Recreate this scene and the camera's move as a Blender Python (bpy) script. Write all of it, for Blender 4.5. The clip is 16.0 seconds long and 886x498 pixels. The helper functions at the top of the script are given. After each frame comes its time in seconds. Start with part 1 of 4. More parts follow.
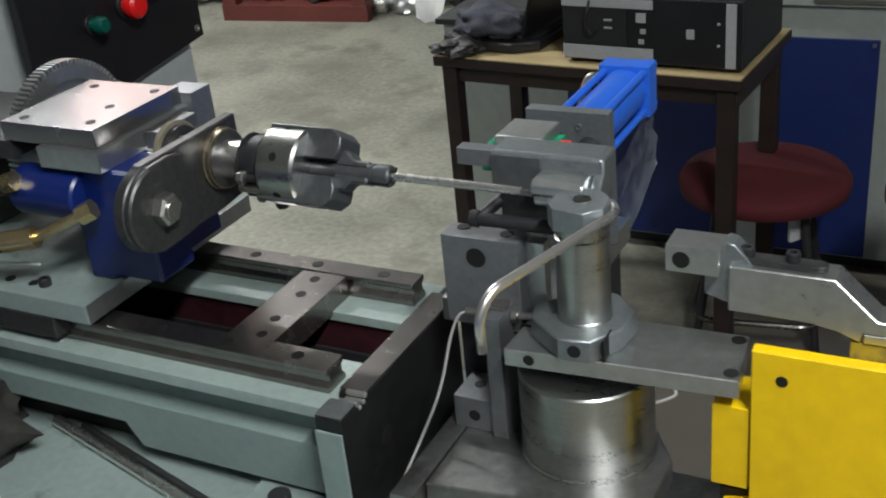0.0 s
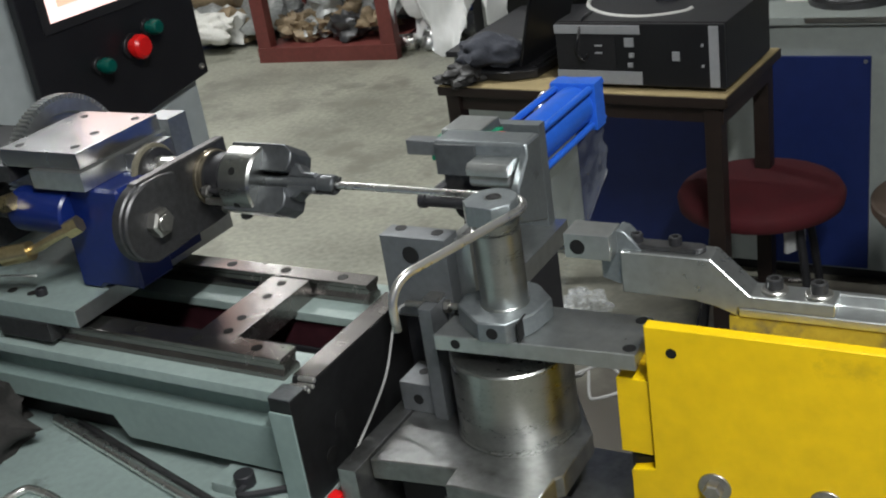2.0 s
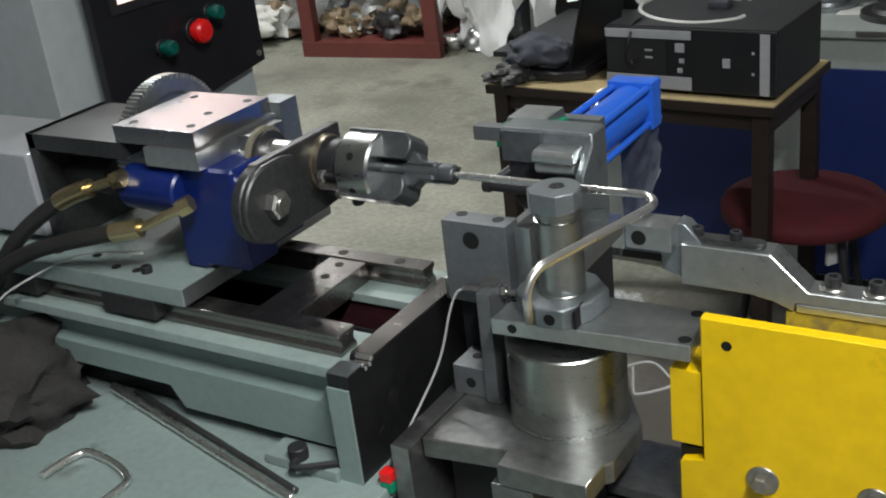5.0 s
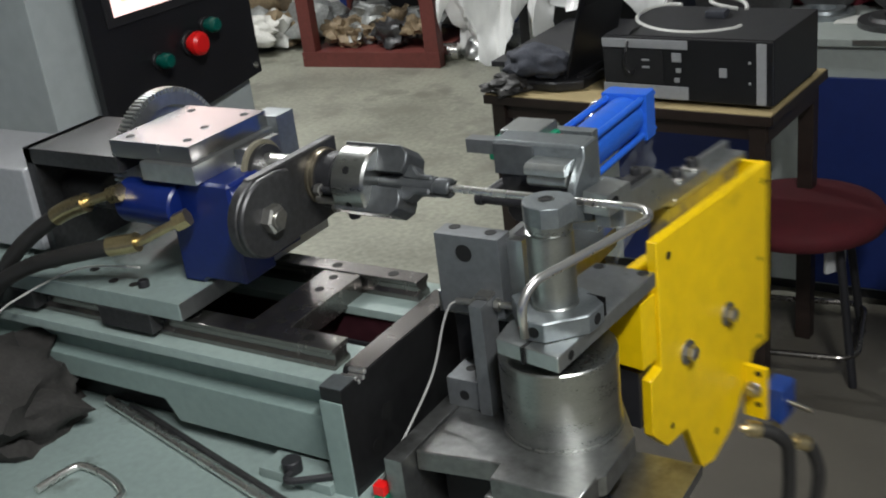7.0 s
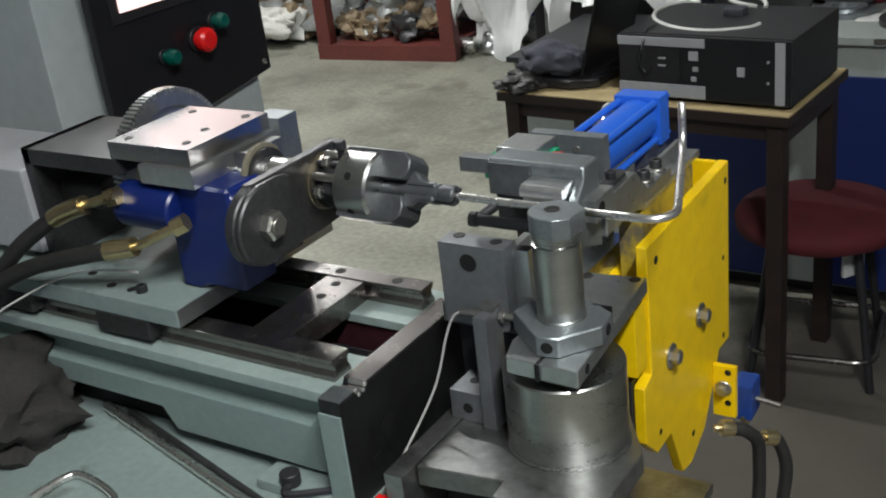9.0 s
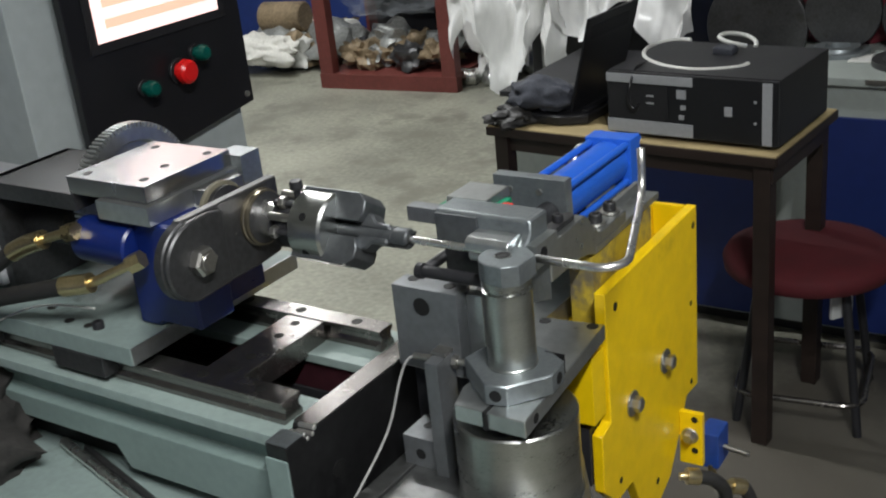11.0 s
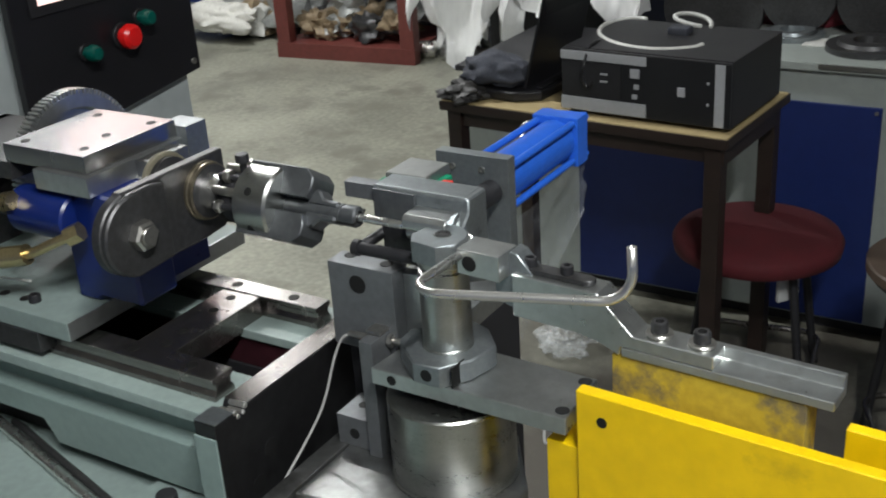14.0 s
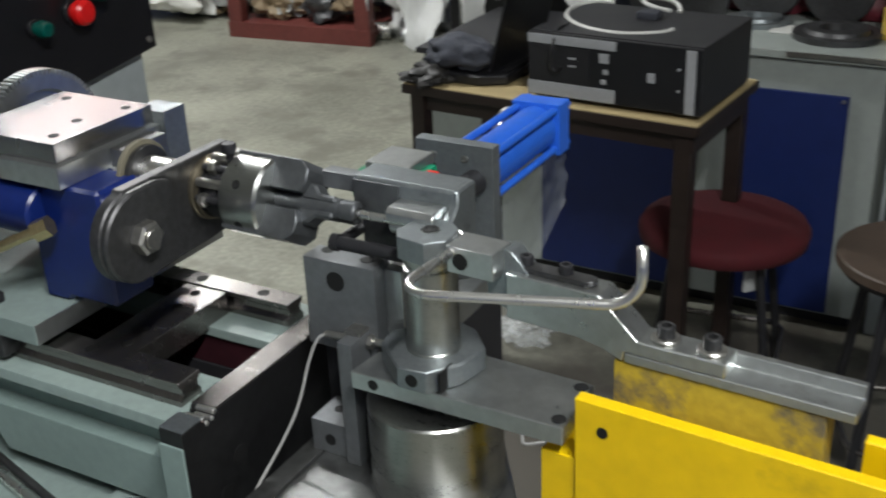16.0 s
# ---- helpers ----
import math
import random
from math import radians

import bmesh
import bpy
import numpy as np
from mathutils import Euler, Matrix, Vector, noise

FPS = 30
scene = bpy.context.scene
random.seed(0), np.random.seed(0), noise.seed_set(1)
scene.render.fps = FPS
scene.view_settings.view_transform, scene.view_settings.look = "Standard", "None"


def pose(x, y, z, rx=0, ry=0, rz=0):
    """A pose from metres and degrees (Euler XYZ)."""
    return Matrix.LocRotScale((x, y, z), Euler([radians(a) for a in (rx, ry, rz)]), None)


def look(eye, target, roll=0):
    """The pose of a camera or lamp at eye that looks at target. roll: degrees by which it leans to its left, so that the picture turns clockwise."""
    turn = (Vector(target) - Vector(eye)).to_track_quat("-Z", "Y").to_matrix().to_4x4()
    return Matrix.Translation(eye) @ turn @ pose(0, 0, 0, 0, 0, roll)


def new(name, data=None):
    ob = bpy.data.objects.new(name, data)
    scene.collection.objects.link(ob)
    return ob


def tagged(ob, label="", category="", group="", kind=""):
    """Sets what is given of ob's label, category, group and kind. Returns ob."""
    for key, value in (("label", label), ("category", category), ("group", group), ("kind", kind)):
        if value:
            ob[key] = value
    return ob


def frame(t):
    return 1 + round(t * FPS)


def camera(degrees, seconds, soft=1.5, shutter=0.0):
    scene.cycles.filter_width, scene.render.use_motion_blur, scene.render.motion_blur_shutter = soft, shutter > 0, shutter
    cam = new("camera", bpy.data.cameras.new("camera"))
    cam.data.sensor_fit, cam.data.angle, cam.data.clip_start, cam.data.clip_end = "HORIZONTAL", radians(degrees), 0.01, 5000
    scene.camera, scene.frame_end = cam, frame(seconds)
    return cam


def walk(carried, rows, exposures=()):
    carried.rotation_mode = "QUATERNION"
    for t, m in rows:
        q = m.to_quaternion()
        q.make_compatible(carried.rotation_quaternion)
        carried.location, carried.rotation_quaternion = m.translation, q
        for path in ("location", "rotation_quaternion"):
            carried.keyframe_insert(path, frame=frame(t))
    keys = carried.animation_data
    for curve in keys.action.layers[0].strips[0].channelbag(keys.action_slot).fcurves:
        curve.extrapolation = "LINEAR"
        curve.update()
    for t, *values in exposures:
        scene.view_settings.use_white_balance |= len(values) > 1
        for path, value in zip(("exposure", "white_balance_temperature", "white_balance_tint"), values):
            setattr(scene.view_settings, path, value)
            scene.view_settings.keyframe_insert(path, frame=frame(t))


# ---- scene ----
cam = camera(43.5, 16.0, 2.0, 0.5)
PATH = [
    (0, (0.0167, 0.0202, 1.5602), (-0.7542, 1.3930, 0.7744), -6.1),
    (0.5, (0.0924, 0.0255, 1.5567), (-0.7374, 1.3684, 0.7788), -6.3),
    (1, (0.1866, 0.0026, 1.5497), (-0.7339, 1.3050, 0.8061), -6.6),
    (1.5, (0.2165, -0.0114, 1.5602), (-0.7682, 1.2584, 0.8430), -8.7),
    (2, (0.1822, -0.0343, 1.5629), (-0.6723, 1.3235, 0.8395), -8.9),
    (2.5, (0.1461, -0.0414, 1.5682), (-0.6873, 1.3314, 0.8483), -7.9),
    (3, (0.1443, -0.0440, 1.5708), (-0.6908, 1.3235, 0.8430), -7.2),
    (3.5, (0.1505, -0.0590, 1.5655), (-0.6882, 1.3006, 0.8272), -6.6),
    (4, (0.1619, -0.0651, 1.5620), (-0.6644, 1.3033, 0.8272), -6.7),
    (4.5, (0.1654, -0.0783, 1.5611), (-0.7207, 1.2610, 0.8413), -6.7),
    (7, (0.1769, -0.0722, 1.5655), (-0.7216, 1.2690, 0.8633), -7.2),
    (7.5, (0.1646, -0.0607, 1.5664), (-0.7357, 1.2769, 0.8615), -7.0),
    (8, (0.1619, -0.0493, 1.5664), (-0.7427, 1.2813, 0.8527), -6.9),
    (10.5, (0.1927, 0.0009, 1.5664), (-0.7498, 1.3147, 0.8703), -7.4),
    (11, (0.2050, 0.0158, 1.5699), (-0.7304, 1.3482, 0.9002), -6.1),
    (11.5, (0.2226, 0.0273, 1.5620), (-0.7190, 1.3622, 0.9064), -4.8),
    (12, (0.2420, 0.0264, 1.5611), (-0.6899, 1.3649, 0.8985), -4.4),
    (12.5, (0.2446, 0.0343, 1.5620), (-0.6785, 1.3851, 0.9134), -4.5),
    (13, (0.2464, 0.0370, 1.5541), (-0.6943, 1.3596, 0.8721), -4.3),
    (13.5, (0.2464, 0.0510, 1.5558), (-0.6820, 1.3622, 0.8369), -4.4),
    (14, (0.2103, 0.0449, 1.5638), (-0.6626, 1.3966, 0.8501), -4.0),
    (14.5, (0.2015, 0.0299, 1.5629), (-0.6283, 1.4089, 0.8510), -3.7),
    (15, (0.1804, 0.0238, 1.5585), (-0.5764, 1.4318, 0.8210), -3.3),
    (15.5, (0.1514, 0.0317, 1.5514), (-0.5430, 1.4696, 0.8114), -2.2),
    (16, (0.1443, 0.0862, 1.5479), (-0.6530, 1.4678, 0.8052), -2.5),
]
walk(cam, [(t, look(eye, target, roll)) for t, eye, target, roll in PATH])

# ---- world, lamps, exposure ----
world = bpy.data.worlds.new("world")
scene.world = world
world.use_nodes = True
world.node_tree.nodes["Background"].inputs[0].default_value = (0.55, 0.62, 0.68, 1)
world.node_tree.nodes["Background"].inputs[1].default_value = 0.05
scene.view_settings.exposure = 0.05


# ---- materials ----
def mat(name, color, rough=0.5, metal=0.0, vary=0.12, scale=30.0, bump=0.05, spots=None, coat=0.0, stretch=(1, 1, 1)):
    m = bpy.data.materials.new(name)
    m.use_nodes = True
    nt = m.node_tree
    n, l = nt.nodes, nt.links
    b = n["Principled BSDF"]
    b.inputs["Metallic"].default_value = metal
    b.inputs["Coat Weight"].default_value = coat
    co = n.new("ShaderNodeTexCoord")
    mp = n.new("ShaderNodeMapping")
    mp.inputs["Scale"].default_value = stretch
    l.new(co.outputs["Object"], mp.inputs["Vector"])
    big = n.new("ShaderNodeTexNoise")
    big.inputs["Scale"].default_value = scale * 0.18
    big.inputs["Detail"].default_value = 5
    fine = n.new("ShaderNodeTexNoise")
    fine.inputs["Scale"].default_value = scale * 4
    fine.inputs["Detail"].default_value = 6
    l.new(mp.outputs[0], big.inputs["Vector"])
    l.new(mp.outputs[0], fine.inputs["Vector"])
    mixn = n.new("ShaderNodeMath")
    mixn.operation = "MULTIPLY_ADD"
    mixn.inputs[1].default_value = 0.45
    l.new(fine.outputs["Fac"], mixn.inputs[0])
    half = n.new("ShaderNodeMath")
    half.operation = "MULTIPLY"
    half.inputs[1].default_value = 0.55
    l.new(big.outputs["Fac"], half.inputs[0])
    l.new(half.outputs[0], mixn.inputs[2])
    ramp = n.new("ShaderNodeValToRGB")
    lo = [max(0, c * (1 - vary * 1.6)) for c in color]
    hi = [min(1, c * (1 + vary * 1.3)) for c in color]
    ramp.color_ramp.elements[0].position, ramp.color_ramp.elements[1].position = 0.3, 0.7
    ramp.color_ramp.elements[0].color, ramp.color_ramp.elements[1].color = (*lo, 1), (*hi, 1)
    l.new(mixn.outputs[0], ramp.inputs[0])
    col = ramp.outputs[0]
    if spots:
        sc, thr, sp = spots
        t = n.new("ShaderNodeTexNoise")
        t.inputs["Scale"].default_value = sc
        t.inputs["Detail"].default_value = 8
        t.inputs["Roughness"].default_value = 0.65
        l.new(mp.outputs[0], t.inputs["Vector"])
        r2 = n.new("ShaderNodeValToRGB")
        r2.color_ramp.elements[0].position, r2.color_ramp.elements[1].position = thr, thr + 0.12
        l.new(t.outputs["Fac"], r2.inputs[0])
        mx = n.new("ShaderNodeMixRGB")
        mx.inputs[2].default_value = (*sp, 1)
        l.new(r2.outputs[0], mx.inputs[0])
        l.new(col, mx.inputs[1])
        col = mx.outputs[0]
    l.new(col, b.inputs["Base Color"])
    rr = n.new("ShaderNodeMapRange")
    rr.inputs["To Min"].default_value = max(0.03, rough - 0.12)
    rr.inputs["To Max"].default_value = min(1, rough + 0.12)
    l.new(mixn.outputs[0], rr.inputs["Value"])
    l.new(rr.outputs[0], b.inputs["Roughness"])
    if bump:
        bp = n.new("ShaderNodeBump")
        bp.inputs["Strength"].default_value = bump
        bp.inputs["Distance"].default_value = 0.002
        l.new(mixn.outputs[0], bp.inputs["Height"])
        l.new(bp.outputs[0], b.inputs["Normal"])
    return m


STEEL = mat("machined_steel", (0.57, 0.59, 0.585), 0.31, 0.94, 0.12, 25, 0.04, (14, 0.62, (0.36, 0.35, 0.34)))
BASEST = mat("dull_base_steel", (0.3, 0.305, 0.3), 0.32, 0.92, 0.25, 18, 0.06, (10, 0.58, (0.16, 0.155, 0.15)))
STEELB = mat("bright_turned_steel", (0.47, 0.48, 0.46), 0.3, 1.0, 0.14, 60, 0.04, None, 0, (1, 1, 6))
ENDST = mat("blackened_steel_plate", (0.022, 0.022, 0.023), 0.4, 0.5, 0.3, 25, 0.06, (6, 0.66, (0.09, 0.09, 0.09)))
STEELD = mat("dark_oiled_steel", (0.085, 0.085, 0.087), 0.42, 0.75, 0.25, 40, 0.06, (20, 0.6, (0.05, 0.045, 0.04)))
TOPST = mat("polished_plate_steel", (0.48, 0.47, 0.475), 0.27, 1.0, 0.05, 6, 0.006, (5, 0.6, (0.42, 0.41, 0.41)))
GREYST = mat("grey_ground_steel", (0.29, 0.318, 0.33), 0.4, 0.82, 0.14, 50, 0.05, (25, 0.64, (0.1, 0.1, 0.1)))
RAILST = mat("oily_guide_rail", (0.24, 0.225, 0.215), 0.24, 0.95, 0.14, 14, 0.01, (18, 0.6, (0.18, 0.17, 0.16)))
BLKST = mat("dull_block_steel", (0.2, 0.21, 0.22), 0.45, 0.72, 0.14, 30, 0.04, (20, 0.64, (0.12, 0.12, 0.12)))
JAWST = mat("dark_jaw_steel", (0.13, 0.138, 0.145), 0.46, 0.75, 0.2, 30, 0.04, (16, 0.62, (0.08, 0.08, 0.08)))
CHROME = mat("chromed_tube", (0.84, 0.83, 0.8), 0.27, 0.97, 0.03, 8, 0.0)
PORTBLUE = mat("dull_blue_paint", (0.012, 0.045, 0.22), 0.45, 0.0, 0.15, 25, 0.05)
RINGBR = mat("oily_brass_ring", (0.27, 0.235, 0.17), 0.35, 0.9, 0.2, 40, 0.05)
GASKET = mat("beige_felt_ring", (0.17, 0.155, 0.11), 0.8, 0.0, 0.2, 40, 0.1)
RINGST = mat("dark_plated_tube", (0.16, 0.15, 0.14), 0.25, 0.9, 0.2, 30, 0.03)
GREEN = mat("grey_green_paint", (0.2, 0.265, 0.25), 0.42, 0.0, 0.1, 22, 0.08, (9, 0.64, (0.13, 0.16, 0.15)))
GREENF = mat("pale_green_flange_paint", (0.28, 0.35, 0.33), 0.45, 0.0, 0.12, 25, 0.1, (14, 0.62, (0.14, 0.16, 0.15)))
GREENL = mat("pale_green_worn_paint", (0.23, 0.29, 0.275), 0.5, 0.0, 0.12, 25, 0.1, (9, 0.6, (0.085, 0.1, 0.088)))
YELLOW = mat("yellow_paint", (0.8, 0.53, 0.003), 0.34, 0.0, 0.1, 12, 0.06, (7, 0.64, (0.5, 0.33, 0.01)))
YELLOWW = mat("worn_yellow_paint", (0.45, 0.33, 0.03), 0.5, 0.0, 0.2, 30, 0.1, (16, 0.5, (0.13, 0.11, 0.07)))
BLUE = mat("bright_blue_paint", (0.022, 0.125, 0.62), 0.32, 0.0, 0.1, 25, 0.05)
NAVY = mat("dark_blue_paint", (0.005, 0.016, 0.115), 0.3, 0.0, 0.15, 25, 0.05)
PANELBLUE = mat("blue_panel_paint", (0.007, 0.018, 0.1), 0.42, 0.0, 0.12, 8, 0.04)
# darker copy of the maroon, with the trough's shade in its colour
DARKRED = mat("shaded_maroon", (0.035, 0.008, 0.012), 0.5, 0.0, 0.3, 20, 0.05)
MAROON = mat("maroon_paint", (0.13, 0.012, 0.022), 0.5, 0.0, 0.2, 20, 0.05)
REDCLOTH = mat("red_upholstery", (0.08, 0.006, 0.01), 0.85, 0.0, 0.18, 60, 0.25)
BLACK = mat("black_plastic", (0.012, 0.012, 0.014), 0.35, 0.0, 0.2, 40, 0.04)
BLACKM = mat("black_matt_metal", (0.025, 0.025, 0.028), 0.5, 0.3, 0.2, 40, 0.05)
# near black that stands for the shade inside holes, sockets and slits
BORE = mat("recess_shade", (0.008, 0.008, 0.008), 0.6, 0.2, 0.1, 40, 0)
RUBBER = mat("black_rubber_hose", (0.02, 0.019, 0.018), 0.55, 0.0, 0.2, 60, 0.1)
BRASS = mat("zinc_brass_fitting", (0.55, 0.45, 0.25), 0.3, 0.95, 0.15, 60, 0.05)
ZINC = mat("zinc_plated_bolt", (0.46, 0.45, 0.42), 0.32, 0.95, 0.15, 60, 0.05)
CONCRETE = mat("concrete_floor", (0.275, 0.275, 0.222), 0.5, 0.0, 0.3, 11, 0.25, (4.2, 0.52, (0.175, 0.172, 0.138)))


def dirt_and_shade(m, x, y, inner, outer, color):
    """Darkens the floor's colour round a point, ragged edge: trodden oily dirt with shade painted in."""
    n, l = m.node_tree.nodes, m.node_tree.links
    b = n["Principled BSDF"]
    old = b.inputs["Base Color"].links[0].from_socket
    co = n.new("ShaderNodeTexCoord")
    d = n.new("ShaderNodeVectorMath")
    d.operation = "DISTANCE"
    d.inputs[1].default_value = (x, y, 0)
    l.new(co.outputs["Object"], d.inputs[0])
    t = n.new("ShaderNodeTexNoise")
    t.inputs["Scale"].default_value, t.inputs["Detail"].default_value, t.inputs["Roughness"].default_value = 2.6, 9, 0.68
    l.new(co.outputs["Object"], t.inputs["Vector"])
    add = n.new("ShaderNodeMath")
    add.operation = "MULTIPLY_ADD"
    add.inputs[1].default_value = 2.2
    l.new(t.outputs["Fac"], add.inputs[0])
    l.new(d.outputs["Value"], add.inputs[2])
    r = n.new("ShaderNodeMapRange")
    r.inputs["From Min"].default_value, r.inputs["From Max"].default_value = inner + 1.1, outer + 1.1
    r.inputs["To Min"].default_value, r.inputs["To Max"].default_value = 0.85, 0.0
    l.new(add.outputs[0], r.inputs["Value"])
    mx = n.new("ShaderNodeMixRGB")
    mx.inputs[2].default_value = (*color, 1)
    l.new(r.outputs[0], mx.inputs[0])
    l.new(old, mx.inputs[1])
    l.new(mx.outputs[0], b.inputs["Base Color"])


dirt_and_shade(CONCRETE, -0.75, 1.75, 0.3, 1.3, (0.15, 0.148, 0.12))
# wide patch by the stools: dirt, and the shade there put into the colour
dirt_and_shade(CONCRETE, 0.15, 1.75, 1.05, 1.75, (0.07, 0.061, 0.05))
WALLW = mat("grey_plaster", (0.5, 0.51, 0.5), 0.8, 0.0, 0.1, 5, 0.1)
WALLB = mat("blue_dado_paint", (0.02, 0.045, 0.2), 0.5, 0.0, 0.12, 6, 0.05)
CEIL = mat("ceiling_plaster", (0.66, 0.66, 0.65), 0.9, 0.0, 0.1, 4, 0.1)
WOODD = mat("dark_table_wood", (0.022, 0.013, 0.01), 0.5, 0.0, 0.3, 14, 0.08, None, 0, (1, 8, 8))
WOODT = mat("pale_table_top", (0.42, 0.33, 0.17), 0.55, 0.0, 0.15, 14, 0.05, (7, 0.62, (0.25, 0.19, 0.11)), 0, (1, 7, 1))
STOOLW = mat("brown_stool_wood", (0.075, 0.052, 0.038), 0.5, 0.0, 0.25, 16, 0.08, None, 0, (1, 7, 1))
REDWOOD = mat("red_brown_cabinet_paint", (0.14, 0.036, 0.03), 0.45, 0.0, 0.18, 12, 0.05)
COLP = mat("pale_grey_cabinet_paint", (0.4, 0.44, 0.44), 0.45, 0.0, 0.08, 10, 0.04, (12, 0.68, (0.28, 0.3, 0.3)))
PANEG = mat("dull_blue_grey_glass", (0.16, 0.19, 0.25), 0.25, 0.0, 0.1, 6, 0.0)
GREYCAB = mat("grey_green_cabinet", (0.3, 0.33, 0.31), 0.5, 0.0, 0.08, 10, 0.04, (15, 0.68, (0.2, 0.2, 0.18)))
SILVERP = mat("silver_plastic", (0.45, 0.46, 0.48), 0.4, 0.3, 0.08, 30, 0.02)
GREYC = mat("grey_cable", (0.33, 0.33, 0.32), 0.5, 0.0, 0.1, 30, 0.02)
WHITEC = mat("white_cable", (0.6, 0.6, 0.57), 0.5, 0.0, 0.08, 30, 0.02)
WHITECL = mat("dirty_white_cloth", (0.7, 0.69, 0.64), 0.9, 0.0, 0.15, 20, 0.3, (8, 0.62, (0.35, 0.33, 0.28)))
CLOTH = mat("dark_grey_cloth", (0.048, 0.052, 0.066), 0.95, 0.0, 0.35, 50, 0.4)
RAG = mat("oily_dark_rag", (0.028, 0.026, 0.024), 0.9, 0.0, 0.4, 50, 0.5)
SCRAP = mat("scrap_tan", (0.22, 0.165, 0.1), 0.6, 0.2, 0.4, 14, 0.2)
SCRAPG = mat("scrap_grey", (0.3, 0.31, 0.3), 0.5, 0.4, 0.35, 14, 0.2)
REDP = mat("red_plastic", (0.75, 0.012, 0.012), 0.3, 0.0, 0.05, 30, 0.0)
GREENP = mat("green_plastic", (0.0, 0.085, 0.065), 0.3, 0.0, 0.1, 30, 0.0)
GREENE = mat("green_end_seal", (0.0, 0.22, 0.11), 0.45, 0.0, 0.1, 30, 0.0)
LABELY = mat("yellow_label", (0.6, 0.42, 0.08), 0.5, 0.0, 0.1, 30, 0.0)


def clear(name, tint, alpha):
    m = bpy.data.materials.new(name)
    m.use_nodes = True
    n, l = m.node_tree.nodes, m.node_tree.links
    b = n["Principled BSDF"]
    b.inputs["Base Color"].default_value = (*tint, 1)
    b.inputs["Roughness"].default_value = 0.22
    t = n.new("ShaderNodeTexNoise")
    t.inputs["Scale"].default_value = 9
    t.inputs["Detail"].default_value = 5
    r = n.new("ShaderNodeMapRange")
    r.inputs["From Min"].default_value, r.inputs["From Max"].default_value = 0.3, 0.7
    r.inputs["To Min"].default_value, r.inputs["To Max"].default_value = alpha * (0.5 if alpha < 0.5 else 0.88), min(1, alpha * 1.5)
    l.new(t.outputs["Fac"], r.inputs["Value"])
    l.new(r.outputs[0], b.inputs["Alpha"])
    return m


FILM = clear("clear_plastic_film", (0.6, 0.65, 0.7), 0.085)
BAGP = clear("cloudy_plastic_bag", (0.75, 0.78, 0.78), 0.28)
SHEET = clear("milky_plastic_sheet", (0.92, 0.92, 0.91), 0.97)


def glow(name, color, power):
    m = bpy.data.materials.new(name)
    m.use_nodes = True
    b = m.node_tree.nodes["Principled BSDF"]
    b.inputs["Base Color"].default_value = (*color, 1)
    b.inputs["Emission Color"].default_value = (*color, 1)
    b.inputs["Emission Strength"].default_value = power
    return m


SCREEN = glow("lit_touch_screen", (1.0, 0.72, 0.68), 1.05)
SCREENB = glow("lit_screen_bars", (0.85, 0.55, 0.4), 0.8)
TUBELIGHT = glow("fluorescent_tube", (1.0, 0.99, 0.96), 55.0)


# ---- mesh helpers ----
# the figures below are in machine units of 0.88 m, heights from a datum 0.1 units over the floor
UNIT, DATUM = 0.88, 0.1


def place(ob, x, y, z):
    ob.location = (UNIT * x, UNIT * y, UNIT * (z + DATUM))
    return ob


def link_mesh(name, bm, material, smooth=None):
    me = bpy.data.meshes.new(name)
    bmesh.ops.recalc_face_normals(bm, faces=bm.faces)
    bm.to_mesh(me)
    bm.free()
    me.transform(Matrix.Scale(UNIT, 4))
    me.materials.append(material)
    if smooth is not None:
        for p in me.polygons:
            p.use_smooth = True
        me.set_sharp_from_angle(angle=radians(smooth))
    ob = place(new(name, me), 0, 0, 0)
    if smooth is not None:
        wn = ob.modifiers.new("normals", "WEIGHTED_NORMAL")
        wn.keep_sharp = True
    return ob


def part(name, bm, material, parent, label="", smooth=35):
    ob = link_mesh(name, bm, material, smooth)
    ob.parent = parent
    ob.location = (0, 0, 0)
    if label:
        tagged(ob, label)
    return ob


def thing(name, label, category, at=(0, 0, 0), group="", kind=""):
    ob = new(name)
    place(ob, *at)
    ob.empty_display_size = 0.05
    return tagged(ob, label, category, group, kind)


def box(x0, x1, y0, y1, z0, z1, bevel=0.0012, m=None, into=None):
    bm = bmesh.new()
    c = ((x0 + x1) / 2, (y0 + y1) / 2, (z0 + z1) / 2)
    s = (abs(x1 - x0), abs(y1 - y0), abs(z1 - z0))
    bmesh.ops.create_cube(bm, size=1, matrix=Matrix.Translation(c) @ Matrix.Diagonal((*s, 1)))
    if bevel:
        bmesh.ops.bevel(bm, geom=bm.edges[:], offset=min(bevel, min(s) * 0.4), segments=2, affect="EDGES", profile=0.5)
    if m is not None:
        bmesh.ops.transform(bm, matrix=m, verts=bm.verts)
    return merge(into, bm)


def merge(into, bm):
    if into is None:
        return bm
    me = bpy.data.meshes.new("tmp")
    bm.to_mesh(me)
    bm.free()
    into.from_mesh(me)
    bpy.data.meshes.remove(me)
    return into


def frame_to(a, b):
    a, b = Vector(a), Vector(b)
    return Matrix.Translation(a) @ (b - a).to_track_quat("Z", "Y").to_matrix().to_4x4()


